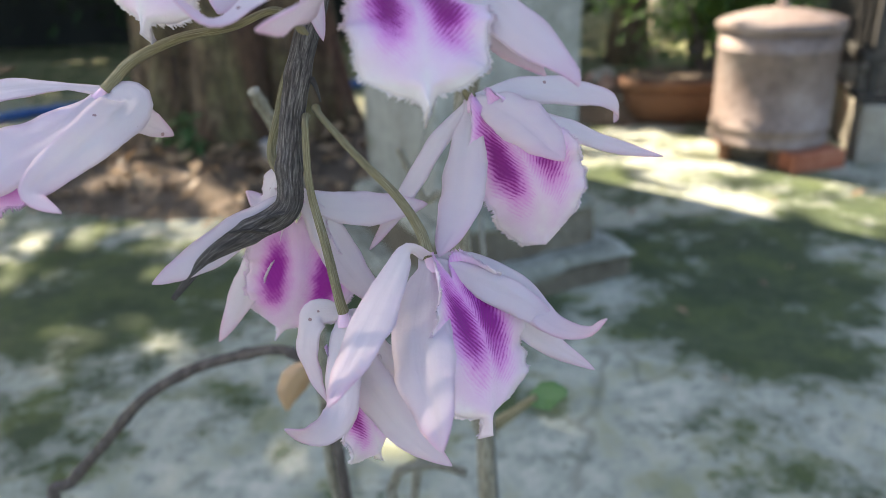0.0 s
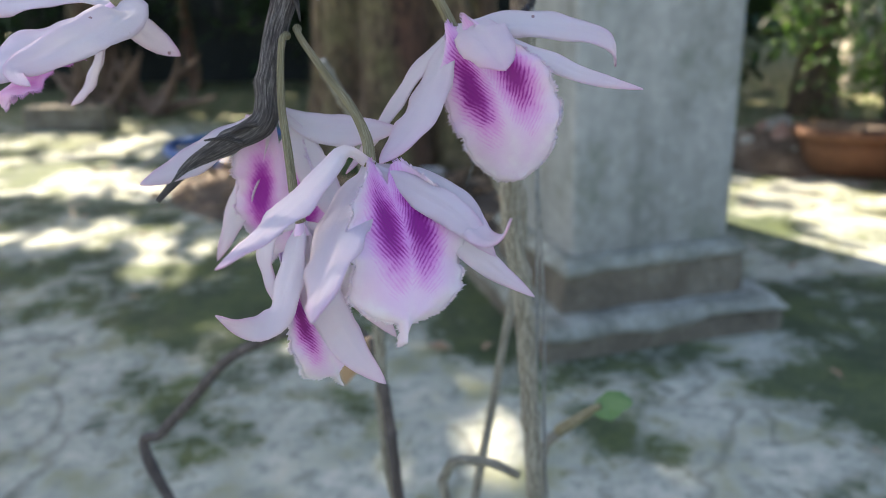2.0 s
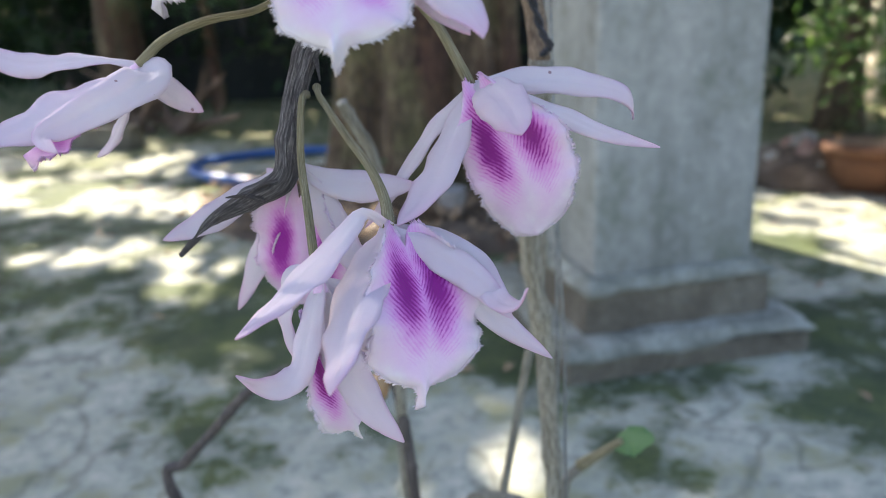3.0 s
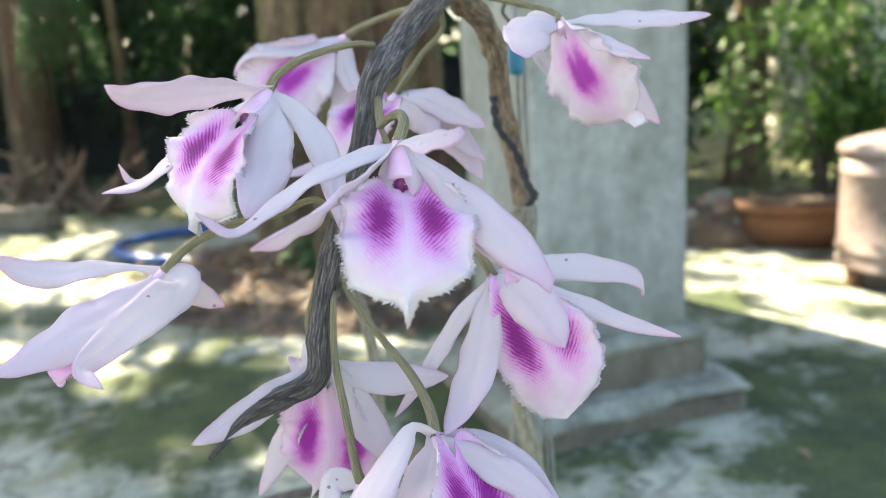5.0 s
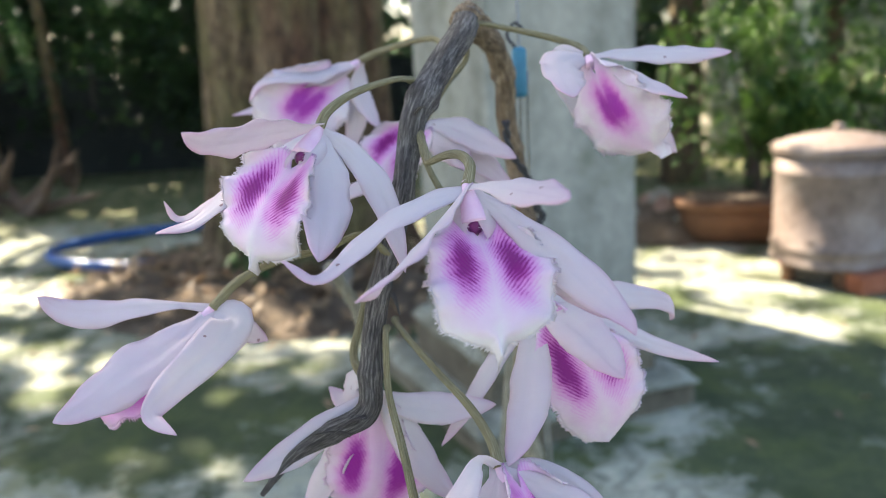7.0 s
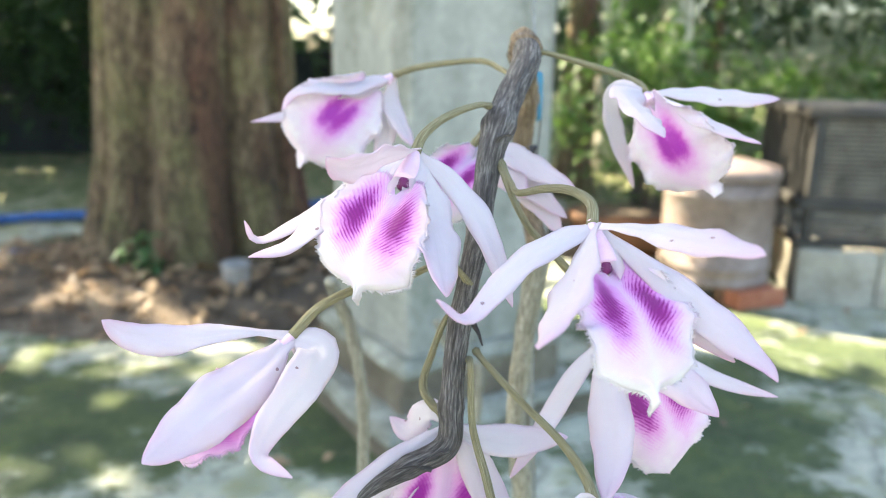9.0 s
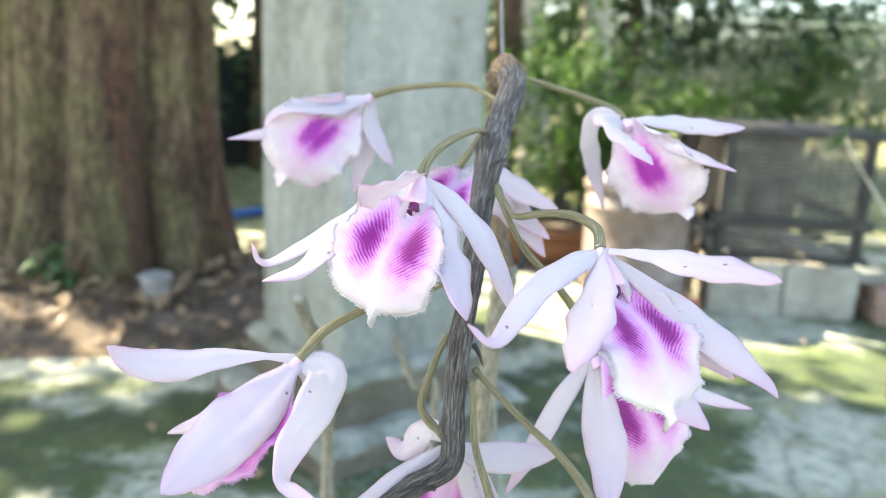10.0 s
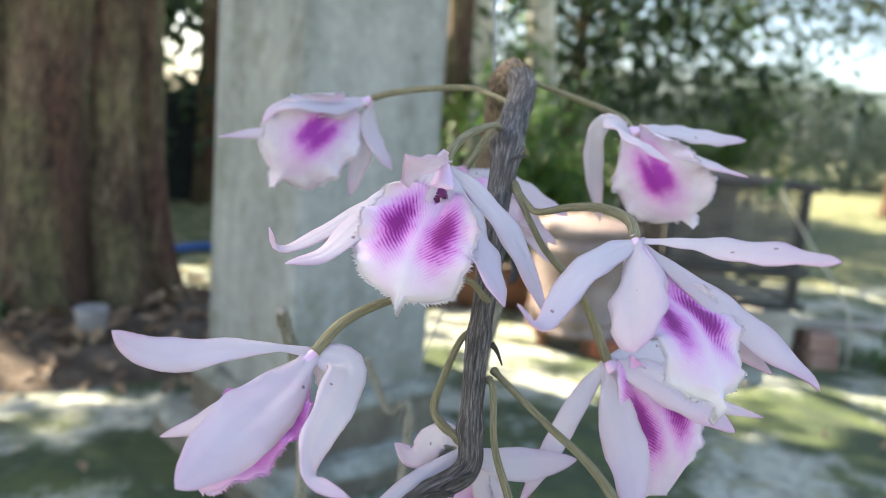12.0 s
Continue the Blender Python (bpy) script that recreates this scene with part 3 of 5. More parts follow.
def flower_core(plant, base, to_throat, label, open_throat=False):
    """The flower's column and ovary; petals, sepals, lip and pedicel are its pieces."""
    base = Vector(base)
    d = Vector(to_throat) * (1.0 if open_throat else 0.45)
    bm = bmesh.new()
    wide = 0.0026 if open_throat else 0.0012
    tube_into(bm, spline([base - d * 0.1, base + d * 0.15, base + d * 0.42, base + d * 0.66, base + d * 0.76], 5), lambda s: 0.0013 + wide * max(0.0, math.sin(min(1.0, s * 1.15) * 1.6)) ** 1.5, 16)
    ob = part("flower", bm, COLUMN, plant, label)
    if open_throat:
        bm = bmesh.new()
        ball_into(bm, base + d * 0.80, 0.0024, d.normalized() * 1.0, 16)
        part("stigma", bm, STIGMA, ob, "dark purple stigma")
        # fringed side lobes of the lip stand up on both sides of the column
        across = d.cross(Vector((0, -0.7, 0.7))).normalized()
        out = Vector((0, -0.85, 0.3))
        for k in (-1, 1):
            spine = [base + d * 0.10, base + d * 0.40 + across * k * 0.0036 + out * 0.0012, base + d * 0.78 + across * k * 0.0042 + out * 0.0022, base + d * 1.08 + across * k * 0.0030 + out * 0.0020]
            bm = petal_bm(spine, 0.0058, out + across * k * 0.5, 0.3, 0.55, 16, 6)
            q = random.Random(7 + k)
            rim = [v for v in bm.verts if len(v.link_faces) < 4 and (v.co - base).dot(d) > 0.45 * d.length_squared]
            uvl = bm.loops.layers.uv.active
            for v in rim:
                for j in range(3):
                    way = (d.normalized() * 0.6 - across * k * 0.7 + Vector((q.uniform(-.5, .5), q.uniform(-.5, .5), q.uniform(-.5, .5)))).normalized()
                    f = bm.faces.new((bm.verts.new(v.co), bm.verts.new(v.co + across * 0.00022 + d.normalized() * 0.0001), bm.verts.new(v.co + way * q.uniform(0.0006, 0.0013))))
            part("side_lobe", bm, PETAL, ob, "small fringed pale lobe beside the column")
    return ob


def pedicel(flower, points, r0=0.0010, r1=0.0018):
    n = len(points)
    return part("pedicel", tube(points, lambda s: r0 + (r1 - r0) * s ** 1.5 + 0.0005 * math.exp(-((s - 0.03) * 30) ** 2), 10, 8, 0.06), PEDICEL, flower, "green-brown flower stalk")


# ---- setting ----
def graded(lo, hi, fine_lo, fine_hi, step):
    vals = list(np.arange(fine_lo, fine_hi + 1e-6, step))
    out, d = vals[-1], step
    while out < hi:
        d *= 1.6
        out += d
        vals.append(min(out, hi))
    out, d = vals[0], step
    while out > lo:
        d *= 1.6
        out -= d
        vals.insert(0, max(out, lo))
    return [float(v) for v in vals]


def build_ground():
    xs, ys = graded(-300, 300, -4, 4, 0.09), graded(-300, 600, -1, 6, 0.09)
    verts, faces = [], []
    for y in ys:
        for x in xs:
            near = math.exp(-((x / 6) ** 2 + ((y - 2) / 6) ** 2))
            z = (0.012 * noise.noise(Vector((x * 0.9, y * 0.9, 0))) + 0.004 * noise.noise(Vector((x * 5, y * 5, 2)))) * near - 0.004
            verts.append((x, y, z))
    w = len(xs)
    for j in range(len(ys) - 1):
        for i in range(w - 1):
            a = j * w + i
            faces.append((a, a + 1, a + 1 + w, a + w))
    me = data_mesh("ground", verts, faces, GROUND)
    me.polygons.foreach_set("use_smooth", [True] * len(me.polygons))
    tagged(new("ground", me), "mossy cracked concrete yard running out into grass", "ground", kind="structure")


build_ground()

PILLAR_AT = pose(0.090, 1.944, 0, 0, 0, 32.9)


def frustum(half0, half1, z0, z1, bevel, rough, seed):
    bm = box((half0 * 2, half0 * 2, z1 - z0), Matrix.Translation((0, 0, (z0 + z1) / 2)), bevel)
    for v in bm.verts:
        if v.co.z > (z0 + z1) / 2:
            v.co.x *= half1 / half0
            v.co.y *= half1 / half0
    bmesh.ops.subdivide_edges(bm, edges=[e for e in bm.edges if e.calc_length() > 0.05], cuts=11, use_grid_fill=True)
    roughen(bm, rough, 16, seed)
    bmesh.ops.transform(bm, matrix=PILLAR_AT, verts=bm.verts[:])
    return bm


pillar = thing("pillar", "square grey cast concrete pillar on a stepped plinth", "pillar", kind="structure")
part("shaft", frustum(0.1815, 0.1775, 0.172, 3.0, 0.006, 0.0012, 1), PILLAR, pillar)
part("plinth_step", frustum(0.213, 0.210, 0.060, 0.162, 0.010, 0.006, 2), PLINTH, pillar, "stained brownish upper plinth step")
part("mortar_cap", frustum(0.219, 0.205, 0.158, 0.190, 0.010, 0.011, 5), CAP, pillar, "uneven grey mortar cap")
part("plinth_step", frustum(0.278, 0.276, -0.03, 0.050, 0.010, 0.007, 3), PLINTH, pillar, "stained brownish lower plinth step")
part("mortar_cap", frustum(0.284, 0.270, 0.046, 0.074, 0.009, 0.012, 6), CAP, pillar, "uneven grey mortar cap")


# ---- orchid ----
orchid = thing("orchid_plant", "arching leafless orchid cane hung with pale pink and purple flowers", "orchid", at=(0, 0, 0))
CANE_LINE = [(0.0751, 0.4357, 0.6394), (0.0851, 0.4420, 0.6502), (0.0975, 0.4450, 0.6571), (0.1100, 0.448, 0.6640), (0.1110, 0.4520, 0.6763), (0.1122, 0.4580, 0.6914),
             (0.1149, 0.4660, 0.7072), (0.1193, 0.4770, 0.7259), (0.1219, 0.4860, 0.7439), (0.1242, 0.490, 0.7560), (0.1300, 0.506, 0.7700), (0.1378, 0.5240, 0.7840), (0.1390, 0.5390, 0.7905)]


def cane_radius(s):
    r = float(np.interp(s, (0, 0.06, 0.14, 0.24, 0.36, 0.60, 0.74, 0.80, 1.0), (0.0008, 0.0017, 0.0032, 0.0040, 0.0036, 0.0040, 0.0046, 0.0052, 0.0054)))
    for at, up in ((0.17, 0.0005), (0.33, 0.0007), (0.47, 0.0005), (0.60, 0.0006), (0.785, 0.0012), (0.99, 0.0008)):
        r += up * math.exp(-((s - at) / 0.014) ** 2)
    return r


part("cane", tube(CANE_LINE, cane_radius, 30, 16, 0.0, 3, 0.10), CANE, orchid, "wrinkled dark grey flowering cane")
OLD_LINE = [(0.1388, 0.5340, 0.7885), (0.1388, 0.5470, 0.7925), (0.1405, 0.5700, 0.7885), (0.1450, 0.5950, 0.7800), (0.1480, 0.6110, 0.7650), (0.1478, 0.6210, 0.7440), (0.1520, 0.6260, 0.7170), (0.1582, 0.6170, 0.6876)]
LOW_LINE = [(0.1583, 0.6170, 0.6891), (0.1506, 0.6220, 0.5937), (0.1565, 0.6260, 0.5393), (0.1604, 0.6280, 0.4732), (0.1633, 0.6300, 0.4168), (0.165, 0.64, 0.30), (0.17, 0.65, -0.01)]


def old_radius(s):
    r = 0.0056 - 0.0006 * s
    for at in (0.02, 0.3, 0.55, 0.8):
        r += 0.0013 * math.exp(-((s - at) / 0.016) ** 2)
    return r


part("old_cane", tube(OLD_LINE, old_radius, 24, 12, 0.0, 9, 0.16), OLD_CANE, orchid, "brown older cane arching over and down")
part("lower_cane", tube(LOW_LINE, old_radius, 20, 12, 0.0, 12, 0.12), DRY_CANE, orchid, "pale dry lower cane")
# torn papery sheaths and stubs at the joints
for k, (p, d) in enumerate([((0.1105, 0.4440, 0.6640), (-0.010, -0.004, -0.004)), ((0.118, 0.462, 0.700), (0.003, -0.004, -0.006)), ((0.1242, 0.486, 0.757), (0.006, -0.003, 0.003)),
                            ((0.105, 0.443, 0.658), (-0.012, -0.003, 0.001))]):
    p, d = Vector(p), Vector(d)
    part("sheath_scrap", tube([p, p + d * 0.5 + Vector((0, 0, 0.001)), p + d], lambda s: 0.0011 * (1 - s * 0.75), 6, 4, 0.3, k), CANE, orchid, "torn dry sheath scrap")


def bloom(label, base, throat_way, open_throat=False):
    return flower_core(orchid, base, throat_way, label, open_throat)


# front flower, facing the path
f = bloom("wide open pale pink flower facing forward", (0.1488, 0.4320, 0.7400), (0.0030, -0.0085, -0.0125), True)
lip(f, (0.1520, 0.4225, 0.7272), (0.1605, 0.3930, 0.7068), (0.1437, 0.3985, 0.7222), (0.1737, 0.4078, 0.7178), bow=0.10, wrap=0.30)
petal(f, "dorsal_sepal", [(0.1488, 0.4320, 0.7400), (0.1580, 0.4180, 0.7423), (0.1675, 0.4010, 0.7438), (0.1760, 0.3836, 0.7442)], 0.0105, (0, -0.8, 0.8), peak=0.64)
petal(f, "petal", [(0.1488, 0.4320, 0.7400), (0.1358, 0.4228, 0.7366), (0.1262, 0.4155, 0.7322), (0.1190, 0.4080, 0.7258), (0.1131, 0.4015, 0.7228), (0.1063, 0.3985, 0.7284)], 0.0086, (-0.3, -0.6, 0.8), peak=0.36)
petal(f, "lateral_sepal", [(0.1488, 0.4320, 0.7400), (0.1427, 0.4170, 0.7330), (0.1358, 0.3990, 0.7265), (0.1288, 0.3822, 0.7228)], 0.0150, (-0.72, 0.0, 0.79), peak=0.55)
petal(f, "petal", [(0.1488, 0.4320, 0.7400), (0.1660, 0.4225, 0.7285), (0.1792, 0.4139, 0.7190), (0.1893, 0.4058, 0.7105), (0.1915, 0.4030, 0.7070)], 0.0112, (0.35, -0.8, 0.5), peak=0.60)
petal(f, "lateral_sepal", [(0.1488, 0.4320, 0.7400), (0.1645, 0.4258, 0.7263), (0.1755, 0.4200, 0.7160), (0.1850, 0.4145, 0.7075)], 0.0105, (0.3, -0.9, 0.3))
pedicel(f, [(0.1265, 0.486, 0.751), (0.1300, 0.4780, 0.7443), (0.1318, 0.4700, 0.7425), (0.1384, 0.4600, 0.7455), (0.1448, 0.4490, 0.7470), (0.1492, 0.4385, 0.7450), (0.1488, 0.4320, 0.7400)])

# upper flower, turned a little away
f = bloom("pale pink flower with a deep purple throat", (0.0984, 0.4620, 0.7560), (-0.0035, -0.0140, -0.0105), True)
lip(f, (0.0935, 0.4470, 0.7445), (0.0818, 0.4300, 0.7188), (0.0707, 0.4400, 0.7338), (0.1022, 0.4325, 0.7362), bow=0.12, wrap=0.40)
petal(f, "petal", [(0.0984, 0.4620, 0.7560), (0.0917, 0.4450, 0.7572), (0.0860, 0.4265, 0.7568), (0.0815, 0.4130, 0.7576), (0.0793, 0.4085, 0.7602)], 0.0130, (-0.70, 0.05, 0.70), peak=0.58)
petal(f, "lateral_sepal", [(0.0984, 0.4620, 0.7560), (0.0790, 0.4520, 0.7447), (0.0637, 0.4410, 0.7315), (0.0526, 0.4342, 0.7286)], 0.0088, (-0.4, -0.7, 0.6))
petal(f, "lateral_sepal", [(0.0984, 0.4620, 0.7560), (0.0722, 0.4578, 0.7405), (0.0560, 0.4539, 0.7309), (0.0496, 0.4526, 0.7298), (0.0472, 0.4514, 0.7356)], 0.0068, (-0.3, -0.6, 0.7), peak=0.4)
petal(f, "dorsal_sepal", [(0.0984, 0.4620, 0.7560), (0.1030, 0.4480, 0.7435), (0.1070, 0.4334, 0.7323), (0.1087, 0.4182, 0.7230)], 0.0165, (0.52, -0.85, 0.22), peak=0.45)
petal(f, "petal", [(0.0984, 0.4620, 0.7560), (0.1085, 0.4590, 0.7490), (0.1172, 0.4540, 0.7395), (0.1235, 0.4470, 0.7270), (0.1282, 0.4385, 0.7138)], 0.0092, (0.5, -0.8, 0.2), peak=0.46)
pedicel(f, [(0.1230, 0.4971, 0.7687), (0.1195, 0.4900, 0.7695), (0.1124, 0.4810, 0.7679), (0.1057, 0.4720, 0.7650), (0.1005, 0.4650, 0.7606), (0.0984, 0.4620, 0.7560)])

# flower on the far side, high up
f = bloom("pale pink flower tilted sideways", (0.1857, 0.5285, 0.7730), (0.005, -0.010, -0.009))
lip(f, (0.1895, 0.5235, 0.7665), (0.2106, 0.5140, 0.7340), (0.1847, 0.5320, 0.7580), (0.2112, 0.5080, 0.7522), LIP_PALE, bow=0.12, wrap=0.30, top=0.45)
petal(f, "petal", [(0.1857, 0.5285, 0.7730), (0.1982, 0.5287, 0.7738), (0.2185, 0.5290, 0.7726), (0.2386, 0.5291, 0.7719)], 0.0108, (0, -0.6, 0.8), peak=0.58)
petal(f, "lateral_sepal", [(0.1857, 0.5285, 0.7730), (0.1969, 0.5160, 0.7678), (0.2075, 0.5020, 0.7618), (0.2165, 0.4888, 0.7579)], 0.0082, (0.2, -0.7, 0.8))
petal(f, "dorsal_sepal", [(0.1857, 0.5285, 0.7730), (0.1775, 0.5190, 0.7728), (0.1768, 0.4970, 0.7680), (0.1787, 0.4750, 0.7608)], 0.0165, (0.30, -0.60, 0.74), peak=0.42)
petal(f, "petal", [(0.1857, 0.5285, 0.7730), (0.1760, 0.5290, 0.7752), (0.1735, 0.5350, 0.7680), (0.1815, 0.5520, 0.7510), (0.1945, 0.5705, 0.7293)], 0.0090, (-0.6, -0.8, 0), peak=0.4)
petal(f, "lateral_sepal", [(0.1857, 0.5285, 0.7730), (0.2005, 0.5340, 0.7580), (0.2125, 0.5410, 0.7455), (0.2220, 0.5470, 0.7328)], 0.0105, (0.3, -0.8, 0.2), peak=0.6)
pedicel(f, [(0.141, 0.530, 0.789), (0.1491, 0.5380, 0.7876), (0.1617, 0.5380, 0.7843), (0.1752, 0.5360, 0.7803), (0.1833, 0.5320, 0.7766), (0.1857, 0.5285, 0.7730)])

# flower behind the cane
f = bloom("pale flower half hidden behind the cane", (0.1189, 0.5349, 0.7509), (-0.006, -0.006, -0.010))
lip(f, (0.1180, 0.5200, 0.7462), (0.1051, 0.5040, 0.7242), (0.0955, 0.5080, 0.7361), (0.1188, 0.5100, 0.7339), bow=0.14, wrap=0.6)
petal(f, "petal", [(0.1189, 0.5349, 0.7509), (0.1265, 0.5312, 0.7419), (0.1422, 0.5259, 0.7361), (0.1522, 0.5217, 0.7279), (0.1562, 0.5200, 0.7246)], 0.0115, (0.3, -0.8, 0.5))
petal(f, "dorsal_sepal", [(0.1189, 0.5349, 0.7509), (0.1321, 0.5290, 0.7493), (0.1472, 0.5211, 0.7425), (0.1580, 0.5150, 0.7371)], 0.0120, (0.2, -0.7, 0.6))
petal(f, "lateral_sepal", [(0.1189, 0.5349, 0.7509), (0.1312, 0.5307, 0.7425), (0.1456, 0.5253, 0.7311), (0.1549, 0.5200, 0.7169)], 0.0125, (0.3, -0.8, 0.3))
petal(f, "lateral_sepal", [(0.1189, 0.5349, 0.7509), (0.1022, 0.5208, 0.7322), (0.0891, 0.5122, 0.7258), (0.0778, 0.5050, 0.7222)], 0.0100, (-0.3, -0.7, 0.6))
petal(f, "petal", [(0.1189, 0.5349, 0.7509), (0.1219, 0.5308, 0.7464), (0.1318, 0.5235, 0.7419), (0.1390, 0.5150, 0.7336)], 0.0130, (0, -1, 0.3))
pedicel(f, [(0.138, 0.535, 0.787), (0.1372, 0.5450, 0.7757), (0.1293, 0.5400, 0.7660), (0.1227, 0.5350, 0.7563), (0.1189, 0.5349, 0.7509)])

# flower high at the back
f = bloom("pale flower at the back of the spray", (0.0833, 0.5797, 0.7779), (-0.010, -0.006, -0.008))
lip(f, (0.0690, 0.5720, 0.7690), (0.0440, 0.5590, 0.7370), (0.0400, 0.5480, 0.7535), (0.0745, 0.5640, 0.7590), LIP_PALE, bow=0.12, wrap=0.3, top=0.4)
petal(f, "petal", [(0.0833, 0.5797, 0.7779), (0.0654, 0.5668, 0.7739), (0.0505, 0.5556, 0.7732), (0.0420, 0.5540, 0.7700), (0.0377, 0.5523, 0.7629)], 0.0125, (-0.2, -0.6, 0.8), peak=0.42)
petal(f, "lateral_sepal", [(0.0833, 0.5797, 0.7779), (0.0637, 0.5772, 0.7663), (0.0433, 0.5767, 0.7612), (0.0180, 0.5760, 0.7560)], 0.0085, (-0.3, -0.6, 0.7))
petal(f, "dorsal_sepal", [(0.0833, 0.5797, 0.7779), (0.0694, 0.5732, 0.7731), (0.0539, 0.5661, 0.7715), (0.0418, 0.5600, 0.7674)], 0.0135, (0, -0.6, 0.8))
petal(f, "petal", [(0.0833, 0.5797, 0.7779), (0.0827, 0.5777, 0.7662), (0.0800, 0.5750, 0.7508), (0.0757, 0.5720, 0.7339)], 0.0100, (0.4, -0.9, 0))
petal(f, "lateral_sepal", [(0.0833, 0.5797, 0.7779), (0.0834, 0.5736, 0.7639), (0.0930, 0.5650, 0.7472)], 0.0090, (0.4, -0.8, 0.3))
pedicel(f, [(0.1335, 0.520, 0.778), (0.1288, 0.5350, 0.7816), (0.1215, 0.5500, 0.7846), (0.1049, 0.5660, 0.7833), (0.0921, 0.5750, 0.7809), (0.0833, 0.5797, 0.7779)])

# flower turned towards the yard on the near side
f = bloom("pale pink flower seen from its side", (0.0617, 0.4461, 0.7007), (-0.010, -0.002, -0.010))
lip(f, (0.0560, 0.4475, 0.6915), (0.0325, 0.4200, 0.6770), (0.0415, 0.4520, 0.6820), (0.0600, 0.4300, 0.6798), LIP_BACK, bow=0.0, wrap=0.1, top=0.70, nib=False, shoulder=0.0)
petal(f, "petal", [(0.0617, 0.4461, 0.7007), (0.0516, 0.4436, 0.7027), (0.0412, 0.4411, 0.7031), (0.0264, 0.4374, 0.7024), (0.0160, 0.4347, 0.7046), (0.0100, 0.4327, 0.7096)], 0.0096, (-0.1, -0.75, 0.7), peak=0.68)
petal(f, "lateral_sepal", [(0.0617, 0.4461, 0.7007), (0.0527, 0.4343, 0.6931), (0.0430, 0.4217, 0.6877), (0.0358, 0.4103, 0.6833), (0.0313, 0.4028, 0.6815)], 0.0185, (-0.2, -0.9, 0.4), peak=0.52)
petal(f, "dorsal_sepal", [(0.0617, 0.4461, 0.7007), (0.0707, 0.4418, 0.6985), (0.0682, 0.4288, 0.6938), (0.0624, 0.4145, 0.6876), (0.061, 0.4067, 0.6855), (0.0625, 0.402, 0.6836), (0.0707, 0.3988, 0.6806)], 0.0128, (0.55, -0.78, 0.3), cup=0.08, peak=0.30)
petal(f, "petal", [(0.0617, 0.4461, 0.7007), (0.0662, 0.4544, 0.6910), (0.0722, 0.4620, 0.6836)], 0.0085, (0.6, -0.7, 0.2))
petal(f, "lateral_sepal", [(0.0617, 0.4461, 0.7007), (0.0429, 0.4560, 0.6834), (0.0294, 0.4625, 0.6726), (0.0158, 0.4680, 0.6653)], 0.0075, (-0.3, -0.8, 0.3))
pedicel(f, [(0.1170, 0.466, 0.712), (0.1087, 0.4660, 0.7197), (0.0960, 0.4620, 0.7158), (0.0819, 0.4570, 0.7136), (0.0694, 0.4510, 0.7084), (0.0617, 0.4461, 0.7007)])

# lower flower with a hooked petal
f = bloom("pale pink flower with a hooked petal tip", (0.1650, 0.4778, 0.6901), (0.004, -0.012, -0.010))
lip(f, (0.1710, 0.4700, 0.6860), (0.1893, 0.4650, 0.6442), (0.1688, 0.4570, 0.6690), (0.2010, 0.4610, 0.6690), LIP_PINK, bow=0.10, wrap=0.22, top=0.62, nib=False)
petal(f, "petal", [(0.1650, 0.4778, 0.6901), (0.1777, 0.4825, 0.6916), (0.1950, 0.4886, 0.6903), (0.2069, 0.4927, 0.6877), (0.2139, 0.4954, 0.6831), (0.2140, 0.5030, 0.6756)], 0.0105, (0.2, -0.7, 0.75), peak=0.42)
petal(f, "lateral_sepal", [(0.1650, 0.4778, 0.6901), (0.1906, 0.4758, 0.6828), (0.2072, 0.4745, 0.6760), (0.2252, 0.4712, 0.6719)], 0.0072, (0.2, -0.8, 0.8))
petal(f, "petal", [(0.1650, 0.4778, 0.6901), (0.1527, 0.4717, 0.6757), (0.1406, 0.4647, 0.6575), (0.1319, 0.4600, 0.6453)], 0.0080, (-0.6, -0.8, 0.1), peak=0.45)
petal(f, "lateral_sepal", [(0.1650, 0.4778, 0.6901), (0.1635, 0.4607, 0.6767), (0.1620, 0.4440, 0.6655), (0.1573, 0.4292, 0.6560)], 0.0138, (-0.25, -1, 0.25), peak=0.52)
petal(f, "dorsal_sepal", [(0.1650, 0.4778, 0.6901), (0.1745, 0.4660, 0.6900), (0.1835, 0.4520, 0.6862), (0.1915, 0.4370, 0.6808)], 0.0150, (0.10, -0.80, 0.60), peak=0.50)
pedicel(f, [(0.1265, 0.486, 0.750), (0.1292, 0.4780, 0.7425), (0.1358, 0.4740, 0.7306), (0.1463, 0.4740, 0.7197), (0.1551, 0.4760, 0.7088), (0.1650, 0.4778, 0.6901)])

# low front flower
f = bloom("large pale pink flower with a striped purple lip", (0.1544, 0.4293, 0.6554), (0.006, -0.006, -0.010))
lip(f, (0.1602, 0.4255, 0.6505), (0.1738, 0.4045, 0.6150), (0.1568, 0.4050, 0.6370), (0.1810, 0.4265, 0.6260), LIP_LOW, bow=0.08, wrap=0.40, top=0.50)
petal(f, "petal", [(0.1544, 0.4293, 0.6554), (0.1495, 0.4235, 0.6602), (0.1442, 0.4115, 0.6528), (0.1395, 0.3950, 0.6460), (0.1358, 0.3785, 0.6410)], 0.0112, (-0.3, -0.95, 0.25), peak=0.58)
petal(f, "dorsal_sepal", [(0.1544, 0.4293, 0.6554), (0.1531, 0.4148, 0.6468), (0.1552, 0.3985, 0.6392), (0.1615, 0.3756, 0.6314)], 0.0160, (-0.05, -1, 0.2), peak=0.48)
petal(f, "petal", [(0.1544, 0.4293, 0.6554), (0.1659, 0.4370, 0.6505), (0.1776, 0.4340, 0.6455), (0.1877, 0.4220, 0.6397), (0.1959, 0.4110, 0.6426), (0.2004, 0.4046, 0.6498)], 0.0078, (0.1, -0.7, 0.75), peak=0.40)
